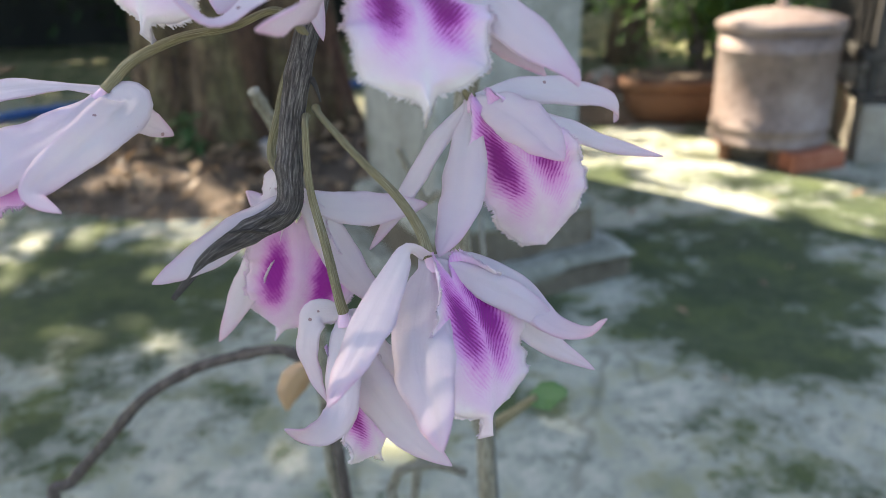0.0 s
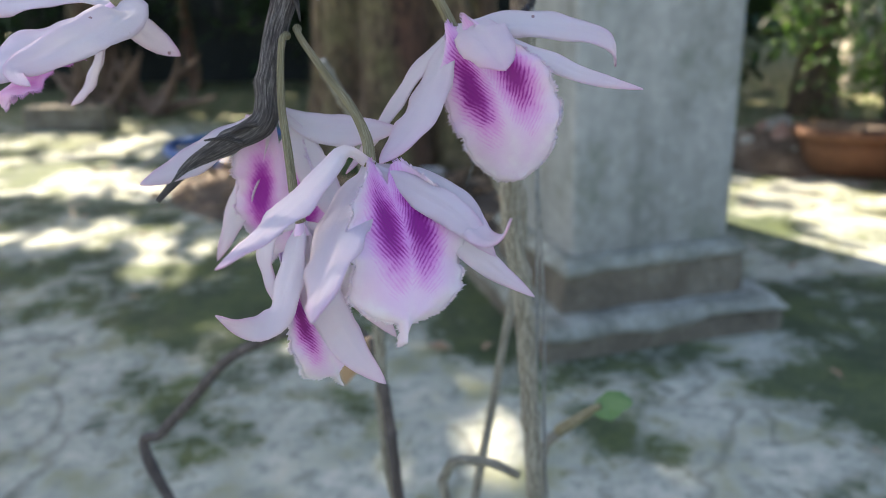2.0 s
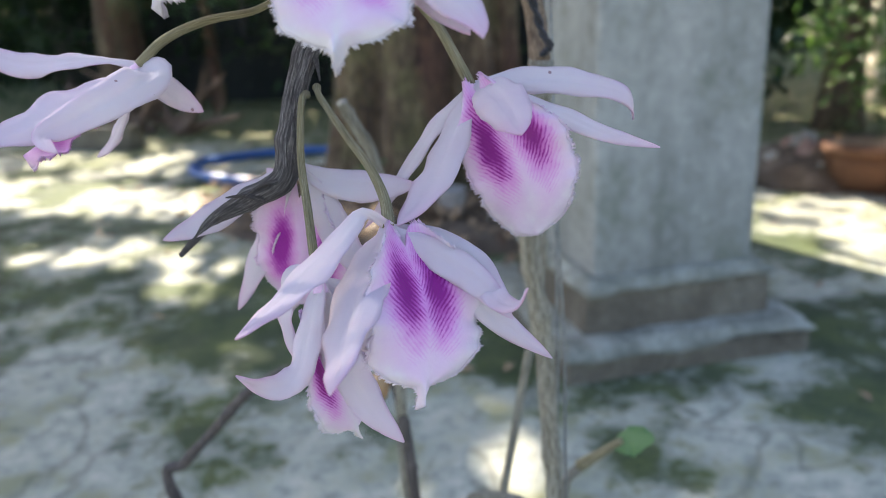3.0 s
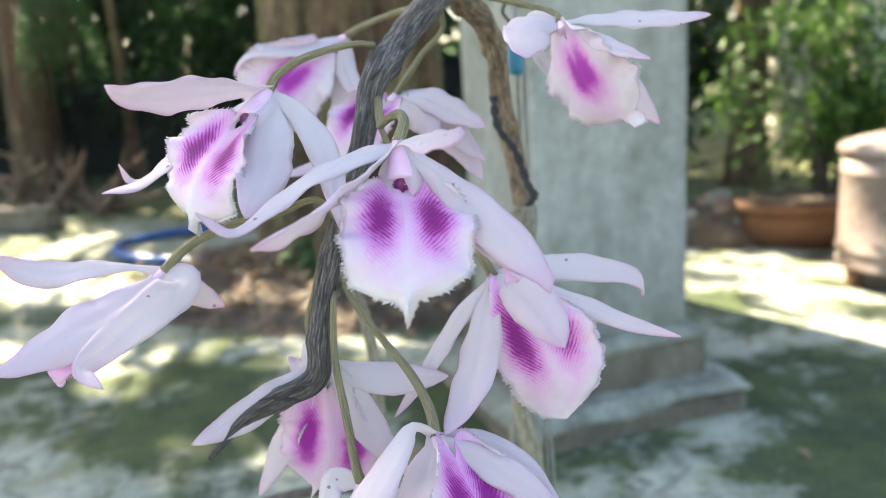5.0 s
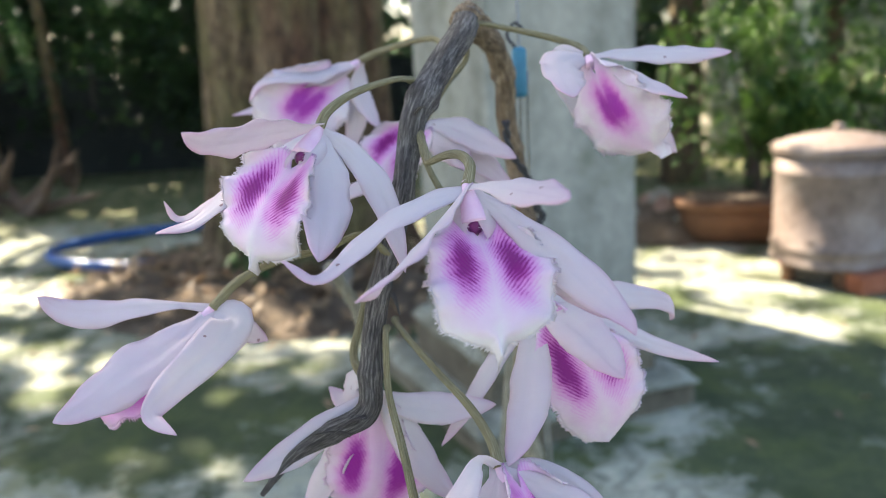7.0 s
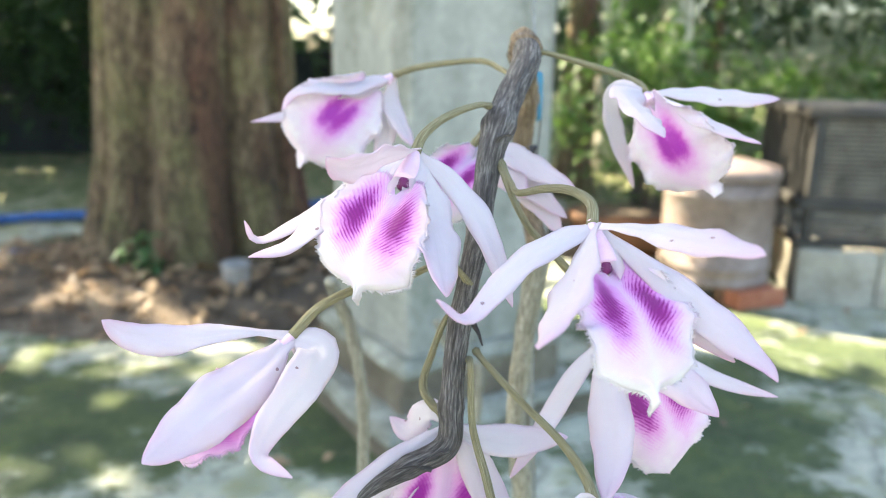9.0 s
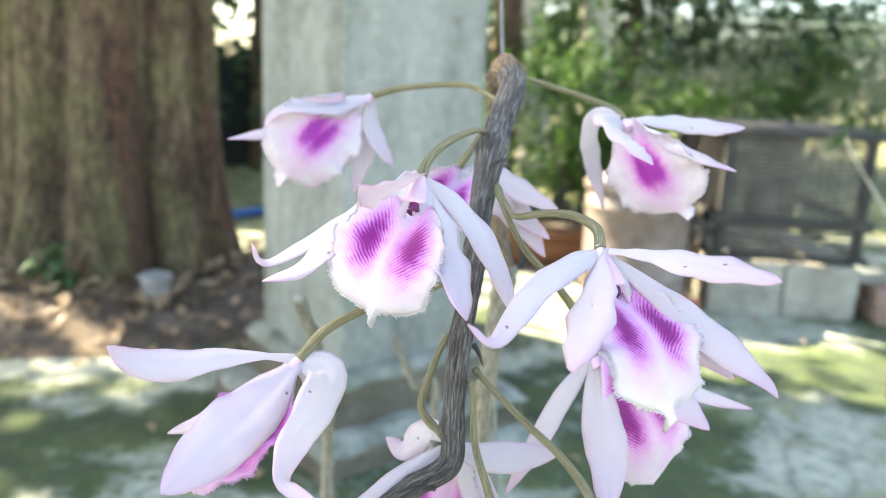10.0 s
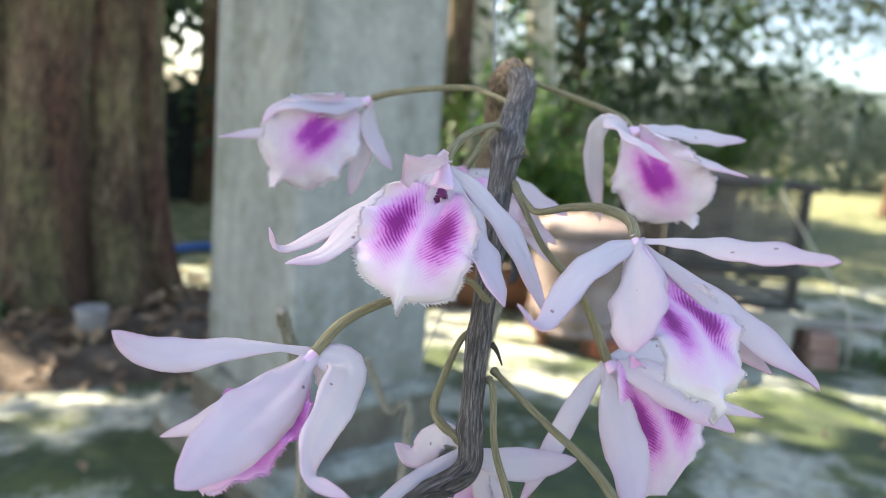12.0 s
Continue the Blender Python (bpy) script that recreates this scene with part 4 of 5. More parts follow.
petal(f, "lateral_sepal", [(0.1544, 0.4293, 0.6554), (0.1710, 0.4289, 0.6453), (0.1859, 0.4284, 0.6310), (0.2014, 0.4290, 0.6202)], 0.0078, (0.2, -0.8, 0.5))
petal(f, "lateral_sepal", [(0.1544, 0.4293, 0.6554), (0.1681, 0.4274, 0.6496), (0.1817, 0.4252, 0.6428), (0.1919, 0.4232, 0.6334)], 0.0090, (0.2, -0.8, 0.5))
pedicel(f, [(0.1185, 0.460, 0.692), (0.1224, 0.4550, 0.6887), (0.1341, 0.4470, 0.6787), (0.1445, 0.4400, 0.6706), (0.1515, 0.4340, 0.6625), (0.1544, 0.4293, 0.6554)])

# lowest flower
f = bloom("drooping pale pink flower below the others", (0.1273, 0.4351, 0.6356), (0.002, -0.004, -0.012))
lip(f, (0.1253, 0.4340, 0.6193), (0.1370, 0.4385, 0.5779), (0.1263, 0.4250, 0.6083), (0.1375, 0.4380, 0.5960), bow=0.10, wrap=0.6)
petal(f, "petal", [(0.1273, 0.4351, 0.6356), (0.1277, 0.4231, 0.6218), (0.1286, 0.4160, 0.6142), (0.1250, 0.4109, 0.6106), (0.1202, 0.4066, 0.6120), (0.1163, 0.4022, 0.6172)], 0.0105, (-0.2, -0.95, 0.2), peak=0.40)
petal(f, "dorsal_sepal", [(0.1273, 0.4351, 0.6356), (0.1307, 0.4309, 0.6218), (0.1381, 0.4269, 0.6104), (0.1478, 0.4226, 0.5996), (0.1596, 0.4185, 0.5930)], 0.0130, (0.1, -1, 0.25), peak=0.45)
petal(f, "lateral_sepal", [(0.1273, 0.4351, 0.6356), (0.1191, 0.4327, 0.6356), (0.1163, 0.4299, 0.6259), (0.1188, 0.4272, 0.6167), (0.1226, 0.4250, 0.6102)], 0.0085, (-0.4, -0.9, 0.2), peak=0.3)
petal(f, "petal", [(0.1273, 0.4351, 0.6356), (0.1324, 0.4433, 0.6258), (0.1382, 0.4500, 0.6201)], 0.0090, (0.3, -0.8, 0.5))
petal(f, "lateral_sepal", [(0.1273, 0.4351, 0.6356), (0.1380, 0.4441, 0.6125), (0.1499, 0.4520, 0.5916)], 0.0090, (0.3, -0.8, 0.2))
pedicel(f, [(0.1165, 0.457, 0.690), (0.1171, 0.4520, 0.6878), (0.1179, 0.4470, 0.6712), (0.1226, 0.4400, 0.6559), (0.1262, 0.4350, 0.6417), (0.1273, 0.4351, 0.6356)])

# shaded flower behind the cane's bend
f = bloom("pale flower hanging behind the bent cane", (0.1111, 0.4551, 0.6675), (0.000, -0.002, -0.012))
lip(f, (0.1090, 0.4590, 0.6554), (0.0935, 0.4660, 0.6058), (0.0914, 0.4550, 0.6330), (0.1249, 0.4590, 0.6347), LIP_SHADE, bow=0.05, wrap=0.35)
petal(f, "petal", [(0.1111, 0.4551, 0.6675), (0.0979, 0.4485, 0.6593), (0.0838, 0.4415, 0.6513), (0.0699, 0.4347, 0.6449)], 0.0110, (-0.2, -1, 0.4))
petal(f, "lateral_sepal", [(0.1111, 0.4551, 0.6675), (0.1000, 0.4574, 0.6520), (0.0880, 0.4601, 0.6311), (0.0752, 0.4627, 0.6093)], 0.0105, (-0.3, -0.95, 0.1))
petal(f, "petal", [(0.1111, 0.4551, 0.6675), (0.1216, 0.4571, 0.6615), (0.1358, 0.4594, 0.6599), (0.1511, 0.4618, 0.6602)], 0.0105, (0.1, -0.9, 0.5))
petal(f, "lateral_sepal", [(0.1111, 0.4551, 0.6675), (0.1179, 0.4551, 0.6564), (0.1260, 0.4550, 0.6401), (0.1370, 0.4550, 0.6267)], 0.0115, (0.2, -1, 0.2))
petal(f, "dorsal_sepal", [(0.1111, 0.4551, 0.6675), (0.1039, 0.4601, 0.6702), (0.0961, 0.4659, 0.6598), (0.0899, 0.4700, 0.6624)], 0.0095, (-0.3, -0.7, 0.5))
pedicel(f, [(0.1170, 0.463, 0.705), (0.1096, 0.4660, 0.7012), (0.1045, 0.4670, 0.6877), (0.1018, 0.4650, 0.6751), (0.1111, 0.4551, 0.6675)])

# other canes of the clump, rooted in the yard
def clump_cane(label, points, r0, r1, mat, nodes=6, seed=0):
    def rad(s):
        r = r0 + (r1 - r0) * s
        for k in range(nodes):
            r += 0.22 * r0 * math.exp(-((s - (k + 0.5) / nodes) / 0.012) ** 2)
        return r
    solo("dry_cane", tube(points, rad, 12, 10, 0.12, seed), mat, label, "plant stem", "dry canes of the clump")


clump_cane("pale dry jointed cane with a withered tip", [(0.0465, 0.6166, 0.6690), (0.0500, 0.6250, 0.6540), (0.0545, 0.6340, 0.6368), (0.0600, 0.6360, 0.6050), (0.0615, 0.6370, 0.5700), (0.0600, 0.6400, 0.4900), (0.0560, 0.6500, 0.3935), (0.07, 0.66, 0.25), (0.075, 0.66, -0.01)], 0.0034, 0.0040, DRY_CANE, 8, 4)
clump_cane("thin pale dry cane", [(0.1030, 0.7350, 0.6060), (0.1185, 0.7330, 0.5699), (0.1341, 0.7300, 0.5419), (0.09, 0.69, 0.22), (0.09, 0.69, -0.01)], 0.0024, 0.0036, DRY_CANE, 7, 5)
clump_cane("thin dark withered stem", [(0.0532, 0.6450, 0.4904), (0.0569, 0.6430, 0.4705), (0.0625, 0.6410, 0.4388), (0.0661, 0.6400, 0.3905), (0.075, 0.64, 0.22), (0.08, 0.64, -0.01)], 0.0034, 0.0038, TWIG, 5, 6)
clump_cane("dark arching withered twig", [(0.0441, 0.6550, 0.4843), (0.0282, 0.6600, 0.4898), (-0.0014, 0.6650, 0.4831), (-0.0400, 0.6670, 0.4694), (-0.0797, 0.6680, 0.4450), (-0.1143, 0.6670, 0.4086), (-0.1466, 0.6640, 0.3743), (-0.1612, 0.6600, 0.3506), (-0.10, 0.66, 0.20), (-0.07, 0.67, -0.01)], 0.0034, 0.0046, TWIG, 7, 7)
clump_cane("low bent pale twig", [(0.1473, 0.6600, 0.3922), (0.1281, 0.6550, 0.4024), (0.1070, 0.6500, 0.4031), (0.0989, 0.6500, 0.3910), (0.0979, 0.6500, 0.3716), (0.12, 0.66, 0.25), (0.12, 0.66, -0.01)], 0.0030, 0.0038, DRY_CANE, 4, 8)

solo("withered_leaf", petal_bm([(0.0535, 0.6440, 0.4900), (0.0440, 0.6400, 0.4830), (0.0360, 0.6380, 0.4700), (0.0330, 0.6390, 0.4560)], 0.019, (0.2, -0.9, 0.3), 0.5, 0.5), LEAF_DRY, "curled brown withered leaf hanging from a stem", "leaf")

# hanging wire, its clip and the tie
wires = thing("wire_hanger", "grey wire with a blue plastic clip beside the cane", "wire")
for k, dx in enumerate((0.0, 0.006)):
    part("wire", tube([(0.1497, 0.6450, 0.8549), (0.1537, 0.6450, 0.8080), (0.1547, 0.6331, 0.7677), (0.1546, 0.6450, 0.6964), (0.1659, 0.6400, 0.5344), (0.1685, 0.6400, 0.4191), (0.178, 0.65, 0.25), (0.18, 0.65, -0.01)] if k == 0 else
         [(0.1587, 0.6331, 0.7677), (0.1581, 0.6420, 0.6967), (0.1631, 0.6370, 0.5354), (0.1648, 0.6370, 0.4205), (0.186, 0.648, 0.25), (0.187, 0.648, -0.01)], 0.0009, 8, 8), WIRE, wires)
part("string", tube([(0.1432, 0.6550, 0.6763), (0.1304, 0.6550, 0.6375), (0.1166, 0.6550, 0.5934)], 0.0004, 5, 4), WIRE, wires, "thin slack string")
clip_bm = box((0.0075, 0.007, 0.026), Matrix.Translation((0.1547, 0.6331, 0.7677)), 0.0022)
part("clip", clip_bm, CLIP, wires, "blue plastic clip")
part("hook", tube([(0.1527, 0.6331, 0.7807), (0.1487, 0.6331, 0.7867), (0.1527, 0.6331, 0.7927), (0.1577, 0.6331, 0.7887)], 0.0009, 8, 6), DARK_TIE, wires, "dark bent hook")
tie = thing("plant_tie", "dark twisted tie round the brown cane", "tie")
tie_line = spline([(0.1494, 0.5880, 0.7460), (0.1507, 0.5900, 0.7315), (0.1580, 0.5940, 0.7191), (0.1625, 0.6000, 0.7020), (0.1652, 0.6040, 0.6964), (0.1624, 0.6000, 0.6922)], 8)
bm = bmesh.new()
for s in (0, 1):
    tube_into(bm, [p + Vector((0.0012 * math.cos(i * 0.9 + s * math.pi), 0.0012 * math.sin(i * 0.9 + s * math.pi), 0)) for i, p in enumerate(tie_line)], 0.0011, 6)
part("cord", bm, DARK_TIE, tie)

# a small seedling shoot with a green leaf at the foot of the clump
shoot = thing("green_shoot", "small green leaf on a bent shoot", "plant")
part("stem", tube([(0.1687, 0.6900, 0.4115), (0.1831, 0.6880, 0.4253), (0.1971, 0.6850, 0.4393)], lambda s: 0.0045 - 0.002 * s, 8, 6, 0.1), PEDICEL, shoot)
part("leaf", petal_bm([(0.1912, 0.6860, 0.4338), (0.2049, 0.6820, 0.4436), (0.2182, 0.6760, 0.4489)], 0.020, (0, -0.6, 0.8), 0.2, 0.45), LEAF_PALE, shoot)
part("root", tube([(0.1687, 0.6900, 0.4115), (0.1585, 0.6800, 0.3859), (0.165, 0.665, 0.25), (0.17, 0.66, -0.01)], 0.0035, 8, 6, 0.1), DRY_CANE, shoot)


# ---- big tree with an unseen crown added for shade ----
rng = random.Random(5)
tree = thing("large_tree", "large tree with a fluted grey-brown trunk and an unseen crown added for shade", "tree", at=(-0.86, 3.20, 0))


def fluted_trunk(height, r_foot, r_top, lobes, seed):
    bm = bmesh.new()
    rings = []
    n, m = 150, 44
    for i in range(m + 1):
        s = i / m
        z = height * s ** 1.5 - 0.05
        r = r_top + (r_foot - r_top) * math.exp(-z * 2.6)
        ring = []
        for k in range(n):
            a = 2 * math.pi * k / n
            b = a + 0.10 * math.sin(z * 1.7 + seed) + 0.12 * math.sin(3 * a + seed)
            fl = 0.32 * (abs(math.sin(lobes * b * 0.5 + seed)) ** 0.55 - 0.75) + 0.08 * abs(math.sin((lobes + 3) * b + z * 0.4)) ** 0.6
            fl *= 0.8 + 0.7 * math.exp(-z * 3)
            fl += 0.05 * noise.noise(Vector((math.cos(a) * 3, math.sin(a) * 3, z * 1.2 + seed)))
            fl += 0.018 * noise.noise(Vector((math.cos(a) * 16, math.sin(a) * 16, z * 4 + seed)))
            ring.append(bm.verts.new((r * (1 + fl) * math.cos(a), r * (1 + fl) * math.sin(a), z)))
        rings.append(ring)
    for a, b in zip(rings, rings[1:]):
        for k in range(n):
            bm.faces.new((a[k], a[(k + 1) % n], b[(k + 1) % n], b[k]))
    bm.faces.new(rings[-1])
    return bm


part("trunk", fluted_trunk(4.2, 0.41, 0.315, 9, 1.3), TRUNK, tree)
for k in range(7):
    a = 2 * math.pi * k / 7 + 0.3
    far = Vector((math.cos(a), math.sin(a), 0)) * rng.uniform(2.0, 2.8)
    part("limb", tube([(0, 0, 3.6), (far.x * .3, far.y * .3, 4.1), (far.x * .7, far.y * .7, 4.5), (far.x, far.y, 4.7)], lambda s: 0.16 - 0.13 * s, 10, 6, 0.1, k), TRUNK, tree)


def lit(x, y):
    """Hand-set openings in the unseen crown, where the sun is let through to the yard."""
    v = 0.0
    for cx, cy, rx, ry, w in ((0.95, 2.88, 0.85, 0.40, 0.95), (1.15, 2.44, 0.75, 0.20, 0.97), (1.5, 2.30, 0.5, 0.10, 0.85), (0.62, 3.12, 0.22, 0.2, 0.9), (2.1, 2.75, 0.6, 0.3, 0.55), (1.9, 2.2, 0.5, 0.12, 0.8),
                              (-1.55, 2.15, 0.22, 0.10, 1.0), (-1.85, 1.98, 0.16, 0.08, 1.0), (-0.92, 2.12, 0.18, 0.05, 0.9), (-1.25, 2.0, 0.16, 0.05, 0.9), (-0.02, 1.27, 0.06, 0.09, 1.0), (-0.45, 2.2, 0.25, 0.05, 0.8),
                              (-2.3, 2.75, 0.8, 0.22, 1.0), (-1.7, 3.1, 0.25, 0.12, 0.9), (-0.35, 3.7, 0.35, 0.3, 1.0), (-2.9, 3.6, 1.2, 0.35, 0.8), (3.3, 5.2, 2.5, 1.2, 0.9),
                              (-0.70, 2.53, 0.13, 0.07, 1.0), (-1.05, 2.5, 0.13, 0.06, 1.0), (-0.76, 2.36, 0.10, 0.05, 1.0), (-0.7, 1.55, 0.07, 0.05, 0.7), (1.75, 2.08, 0.22, 0.10, 0.85), (2.32, 3.42, 0.24, 0.22, 0.9), (1.9, 4.4, 0.55, 0.6, 0.75), (-1.0, 1.7, 0.05, 0.04, 0.7),
                              (1.45, 2.14, 0.45, 0.07, 0.97), (1.85, 2.66, 0.12, 0.14, 0.95), (1.60, 2.68, 0.08, 0.10, 0.95), (2.22, 2.64, 0.06, 0.10, 0.9), (0.60, 2.66, 0.16, 0.16, 1.0), (0.85, 2.5, 0.2, 0.1, 0.95),
                              (-0.50, 4.0, 0.28, 0.22, 1.0), (-2.9, 4.35, 0.5, 0.3, 0.9), (1.5, 3.1, 0.22, 0.12, 0.8), (-3.0, 3.5, 0.7, 0.16, 1.0), (-3.2, 7.0, 1.1, 0.5, 0.95), (-2.9, 5.4, 0.5, 0.4, 0.6), (-1.15, 2.1, 0.2, 0.07, 1.0), (-0.62, 2.03, 0.14, 0.05, 0.9), (-1.15, 1.85, 0.14, 0.05, 0.9), (-0.72, 1.48, 0.05, 0.03, 0.75), (-0.50, 1.50, 0.03, 0.03, 0.7), (-0.42, 1.12, 0.03, 0.02, 0.7)):
        d = ((x - cx) / (rx + 0.045)) ** 2 + ((y - cy) / (ry + 0.045)) ** 2
        v = max(v, w * max(0.0, min(1.0, 1.6 - d)))
    v *= max(0.0, min(1.0, 0.86 + 0.75 * noise.noise(Vector((x * 7.0, y * 9.0, 12.0)))))
    # chance openings, fewer over the near yard
    n = noise.noise(Vector((x * 3.6, y * 3.6, 4.0))) + 0.4 * noise.noise(Vector((x * 8, y * 8, 1.0)))
    level = 0.44 if y > 1.9 else 0.44 + 0.5 * (1.9 - y)
    if 0.65 < x < 2.2 and 1.4 < y < 2.3:
        n = noise.noise(Vector((x * 5.0, y * 7.5, 7.0))) + 0.45 * noise.noise(Vector((x * 13, y * 15, 1.0)))
        level = 0.08
    v = max(v, max(0.0, min(0.85, (n - level) * 4.0)))
    return 0.0 if -0.1 < x < 0.9 and abs(y - 1.944 + 0.76 * (x - 0.09)) < 0.26 else v


verts, faces = [], []
origin = Vector((-0.86, 3.20, 0))
# leaves out of view, set up the sun's line from the ground they shade
for k in range(80000):
    z = rng.uniform(3.9, 5.2)
    gx, gy = rng.uniform(-3.4, 4.4), rng.uniform(-2.0, 5.4)
    if ((gx - 0.5) / 3.6) ** 2 + ((gy - 1.7) / 3.4) ** 2 > 0.85 + 0.35 * noise.noise(Vector((gx * 1.5, gy * 1.5, 9))):
        continue
    if lit(gx, gy) * 1.45 > rng.random() + 0.02:
        continue
    p = Vector((gx, gy, 0)) + SUN_TO * (z / SUN_TO.z) - origin
    leaf_into(verts, faces, p, rng.uniform(0.09, 0.16), rng.uniform(0.05, 0.085), rng)
# more unseen leaves, added to darken the ground and bushes at the back
for k in range(34000):
    gx, gy = rng.uniform(-6.5, 1.2), rng.uniform(3.2, 8.5)
    if lit(gx, gy) * 1.3 > rng.random() + 0.02 or noise.noise(Vector((gx * 0.9, gy * 0.9, 2))) > 0.60:
        continue
    p = Vector((gx, gy, 0)) + SUN_TO * (rng.uniform(4.2, 5.6) / SUN_TO.z) - origin
    leaf_into(verts, faces, p, rng.uniform(0.12, 0.22), rng.uniform(0.07, 0.12), rng)
crown = new("crown", data_mesh("crown", verts, faces, LEAF))
crown.parent = tree


# ---- tin drum on bricks ----
drum = thing("tin_drum", "faded rusty tin drum with a domed lid, standing on bricks", "drum", at=(1.085, 2.86, 0.064))
R = 0.190
prof = [(R, 0.0), (R + 0.004, 0.004), (R + 0.004, 0.012), (R, 0.016), (R, 0.05), (R + 0.005, 0.055), (R + 0.005, 0.063), (R, 0.068), (R, 0.30), (R + 0.004, 0.305), (R + 0.004, 0.312), (R, 0.317), (R - 0.001, 0.375)]
bm = lathe(prof, 56)
roughen(bm, 0.003, 7, 4)
part("body", bm, RUST, drum)
bm = lathe([(0.150, -0.052), (0.152, -0.02), (0.152, 0.004)], 40)
for k in range(20):
    for z in (-0.040, -0.018):
        a = 2 * math.pi * (k + (0.5 if z < -0.03 else 0)) / 20
        bmesh.ops.create_cone(bm, cap_ends=True, segments=8, radius1=0.007, radius2=0.009, depth=0.006, matrix=pose(0.152 * math.cos(a), 0.152 * math.sin(a), z, 0, 90, math.degrees(a)))
part("grate", bm, DARK_SLAT, drum, "dark perforated grate under the drum")
bm = lathe([(R + 0.006, 0.362), (R + 0.010, 0.364), (R + 0.010, 0.392), (R + 0.004, 0.397), (R - 0.03, 0.407), (R - 0.10, 0.424), (0.03, 0.434), (0.001, 0.435)], 56)
roughen(bm, 0.003, 6, 8)
part("lid", bm, RUST, drum, "rusty domed lid")
bm = lathe([(0.012, 0.432), (0.014, 0.440), (0.020, 0.448), (0.014, 0.456), (0.001, 0.457)], 16)
part("knob", bm, RUST, drum)
for a in (200, 262, 320, 80):
    bm = box((0.05, 0.03, 0.064), pose(0.155 * math.cos(radians(a)), 0.155 * math.sin(radians(a)), -0.033, 0, 0, a), 0.006)
    part("foot", bm, TERRACOTTA, drum, "tan clay foot")
bm = bmesh.new()
for z in (0.115, 0.135, 0.155):
    tube_into(bm, [Vector(((R + 0.001) * math.cos(radians(a)), (R + 0.001) * math.sin(radians(a)), z)) for a in range(-122, -99, 4)], 0.0016, 5)
part("embossed_line", bm, RUST, drum, "pressed lines on the tin")
for a in (-100, -128):
    d = Vector((math.cos(radians(a)), math.sin(radians(a)), 0))
    bm = bmesh.new()
    for k in range(2):
        ring = spline([(R + 0.002) * d + Vector((-d.y, d.x, 0)) * 0.013 * (1.0 - 0.5 * k) * math.cos(j * math.pi / 4) + Vector((0, 0, 0.09 + 0.20 * (a == -100) + 0.013 * (1.0 - 0.5 * k) * math.sin(j * math.pi / 4))) for j in range(9)], 3)
        tube_into(bm, ring, 0.0018, 5)
    part("embossed_mark", bm, RUST, drum, "round pressed mark")

brick_bm = box((0.205, 0.10, 0.062), Matrix.Identity(4), 0.006)
roughen(brick_bm, 0.003, 25, 2)
brick_me = mesh_of("brick", brick_bm, BRICK, False)
for x, y, rz in ((1.175, 2.70, 20), (1.22, 2.95, 60), (1.06, 3.03, 0)):
    b = new("brick", brick_me)
    b.matrix_world = pose(x, y, 0.031, 0, 0, rz)
    tagged(b, "red clay brick on the yard under a drum", "brick", "bricks under the drum")

# ---- planter of green plants behind the pillar ----
planter = thing("terracotta_planter", "long low terracotta planter in the shade", "planter", at=(1.00, 3.43, 0))
def oval(profile, segs=48):
    """Oval pot turned from (half length, height) pairs."""
    bm = lathe(profile, segs)
    for v in bm.verts:
        r = math.hypot(v.co.x, v.co.y)
        a = math.atan2(v.co.y, v.co.x)
        c, q = math.cos(a), math.sin(a)
        v.co.x = math.copysign(abs(c) ** 0.62, c) * r
        v.co.y = math.copysign(abs(q) ** 0.62, q) * (r - 0.175)
    return bm


part("body", oval([(0.25, 0.0), (0.285, 0.012), (0.315, 0.06), (0.330, 0.11), (0.334, 0.150)]), TERRACOTTA, planter)
part("rim", oval([(0.336, 0.146), (0.350, 0.150), (0.354, 0.170), (0.350, 0.186), (0.335, 0.190), (0.326, 0.183)]), TERRACOTTA, planter)
part("soil", oval([(0.27, 0.17), (0.327, 0.184), (0.30, 0.192), (0.20, 0.20)]), SOIL, planter)
verts, faces = [], []
leaf_into(verts, faces, (-0.31, -0.13, 0.20), 0.05, 0.035, random.Random(3), 0.2, Vector((0, -1, 0.4)))
dry = new("fallen_leaf", data_mesh("fallen_leaf", verts, faces, LEAF_DRY))
tagged(dry, "dry yellow leaf caught on the planter's rim", "leaf")
dry.location = planter.location


def shrub(label, at, size, count, leaf, mat, seed, stems=5, droop=0.4, name="shrub"):
    r = random.Random(seed)
    ob = thing(name, label, "shrub", at=at)
    bm = bmesh.new()
    sx, sy, sz = size
    ends = []
    for k in range(stems):
        a = 2 * math.pi * k / stems + r.random()
        e = Vector((math.cos(a) * sx * r.uniform(.2, .6), math.sin(a) * sy * r.uniform(.2, .6), sz * r.uniform(.6, .95)))
        ends.append(e)
        tube_into(bm, spline([(e.x * .08, e.y * .08, -0.02), (e.x * .4, e.y * .4, e.z * .45), e], 4), lambda s: 0.012 * max(sz, .4) * (1.1 - s * .8), 6)
    part("stem", bm, TWIG, ob)
    verts, faces = [], []
    clumps = [Vector((r.gauss(0, sx * .42), r.gauss(0, sy * .42), sz * r.uniform(.18, 1.0))) for _ in range(max(8, count // 60))]
    for k in range(count):
        c = clumps[k % len(clumps)]
        p = c + Vector((r.gauss(0, sx * .14), r.gauss(0, sy * .14), r.gauss(0, sz * .09)))
        p.z = max(p.z, 0.03)
        l = leaf * r.uniform(.6, 1.3)
        leaf_into(verts, faces, p, l, l * r.uniform(.3, .5), r, droop)
    lv = new("foliage", data_mesh("foliage", verts, faces, mat))
    lv.parent = ob
    return ob


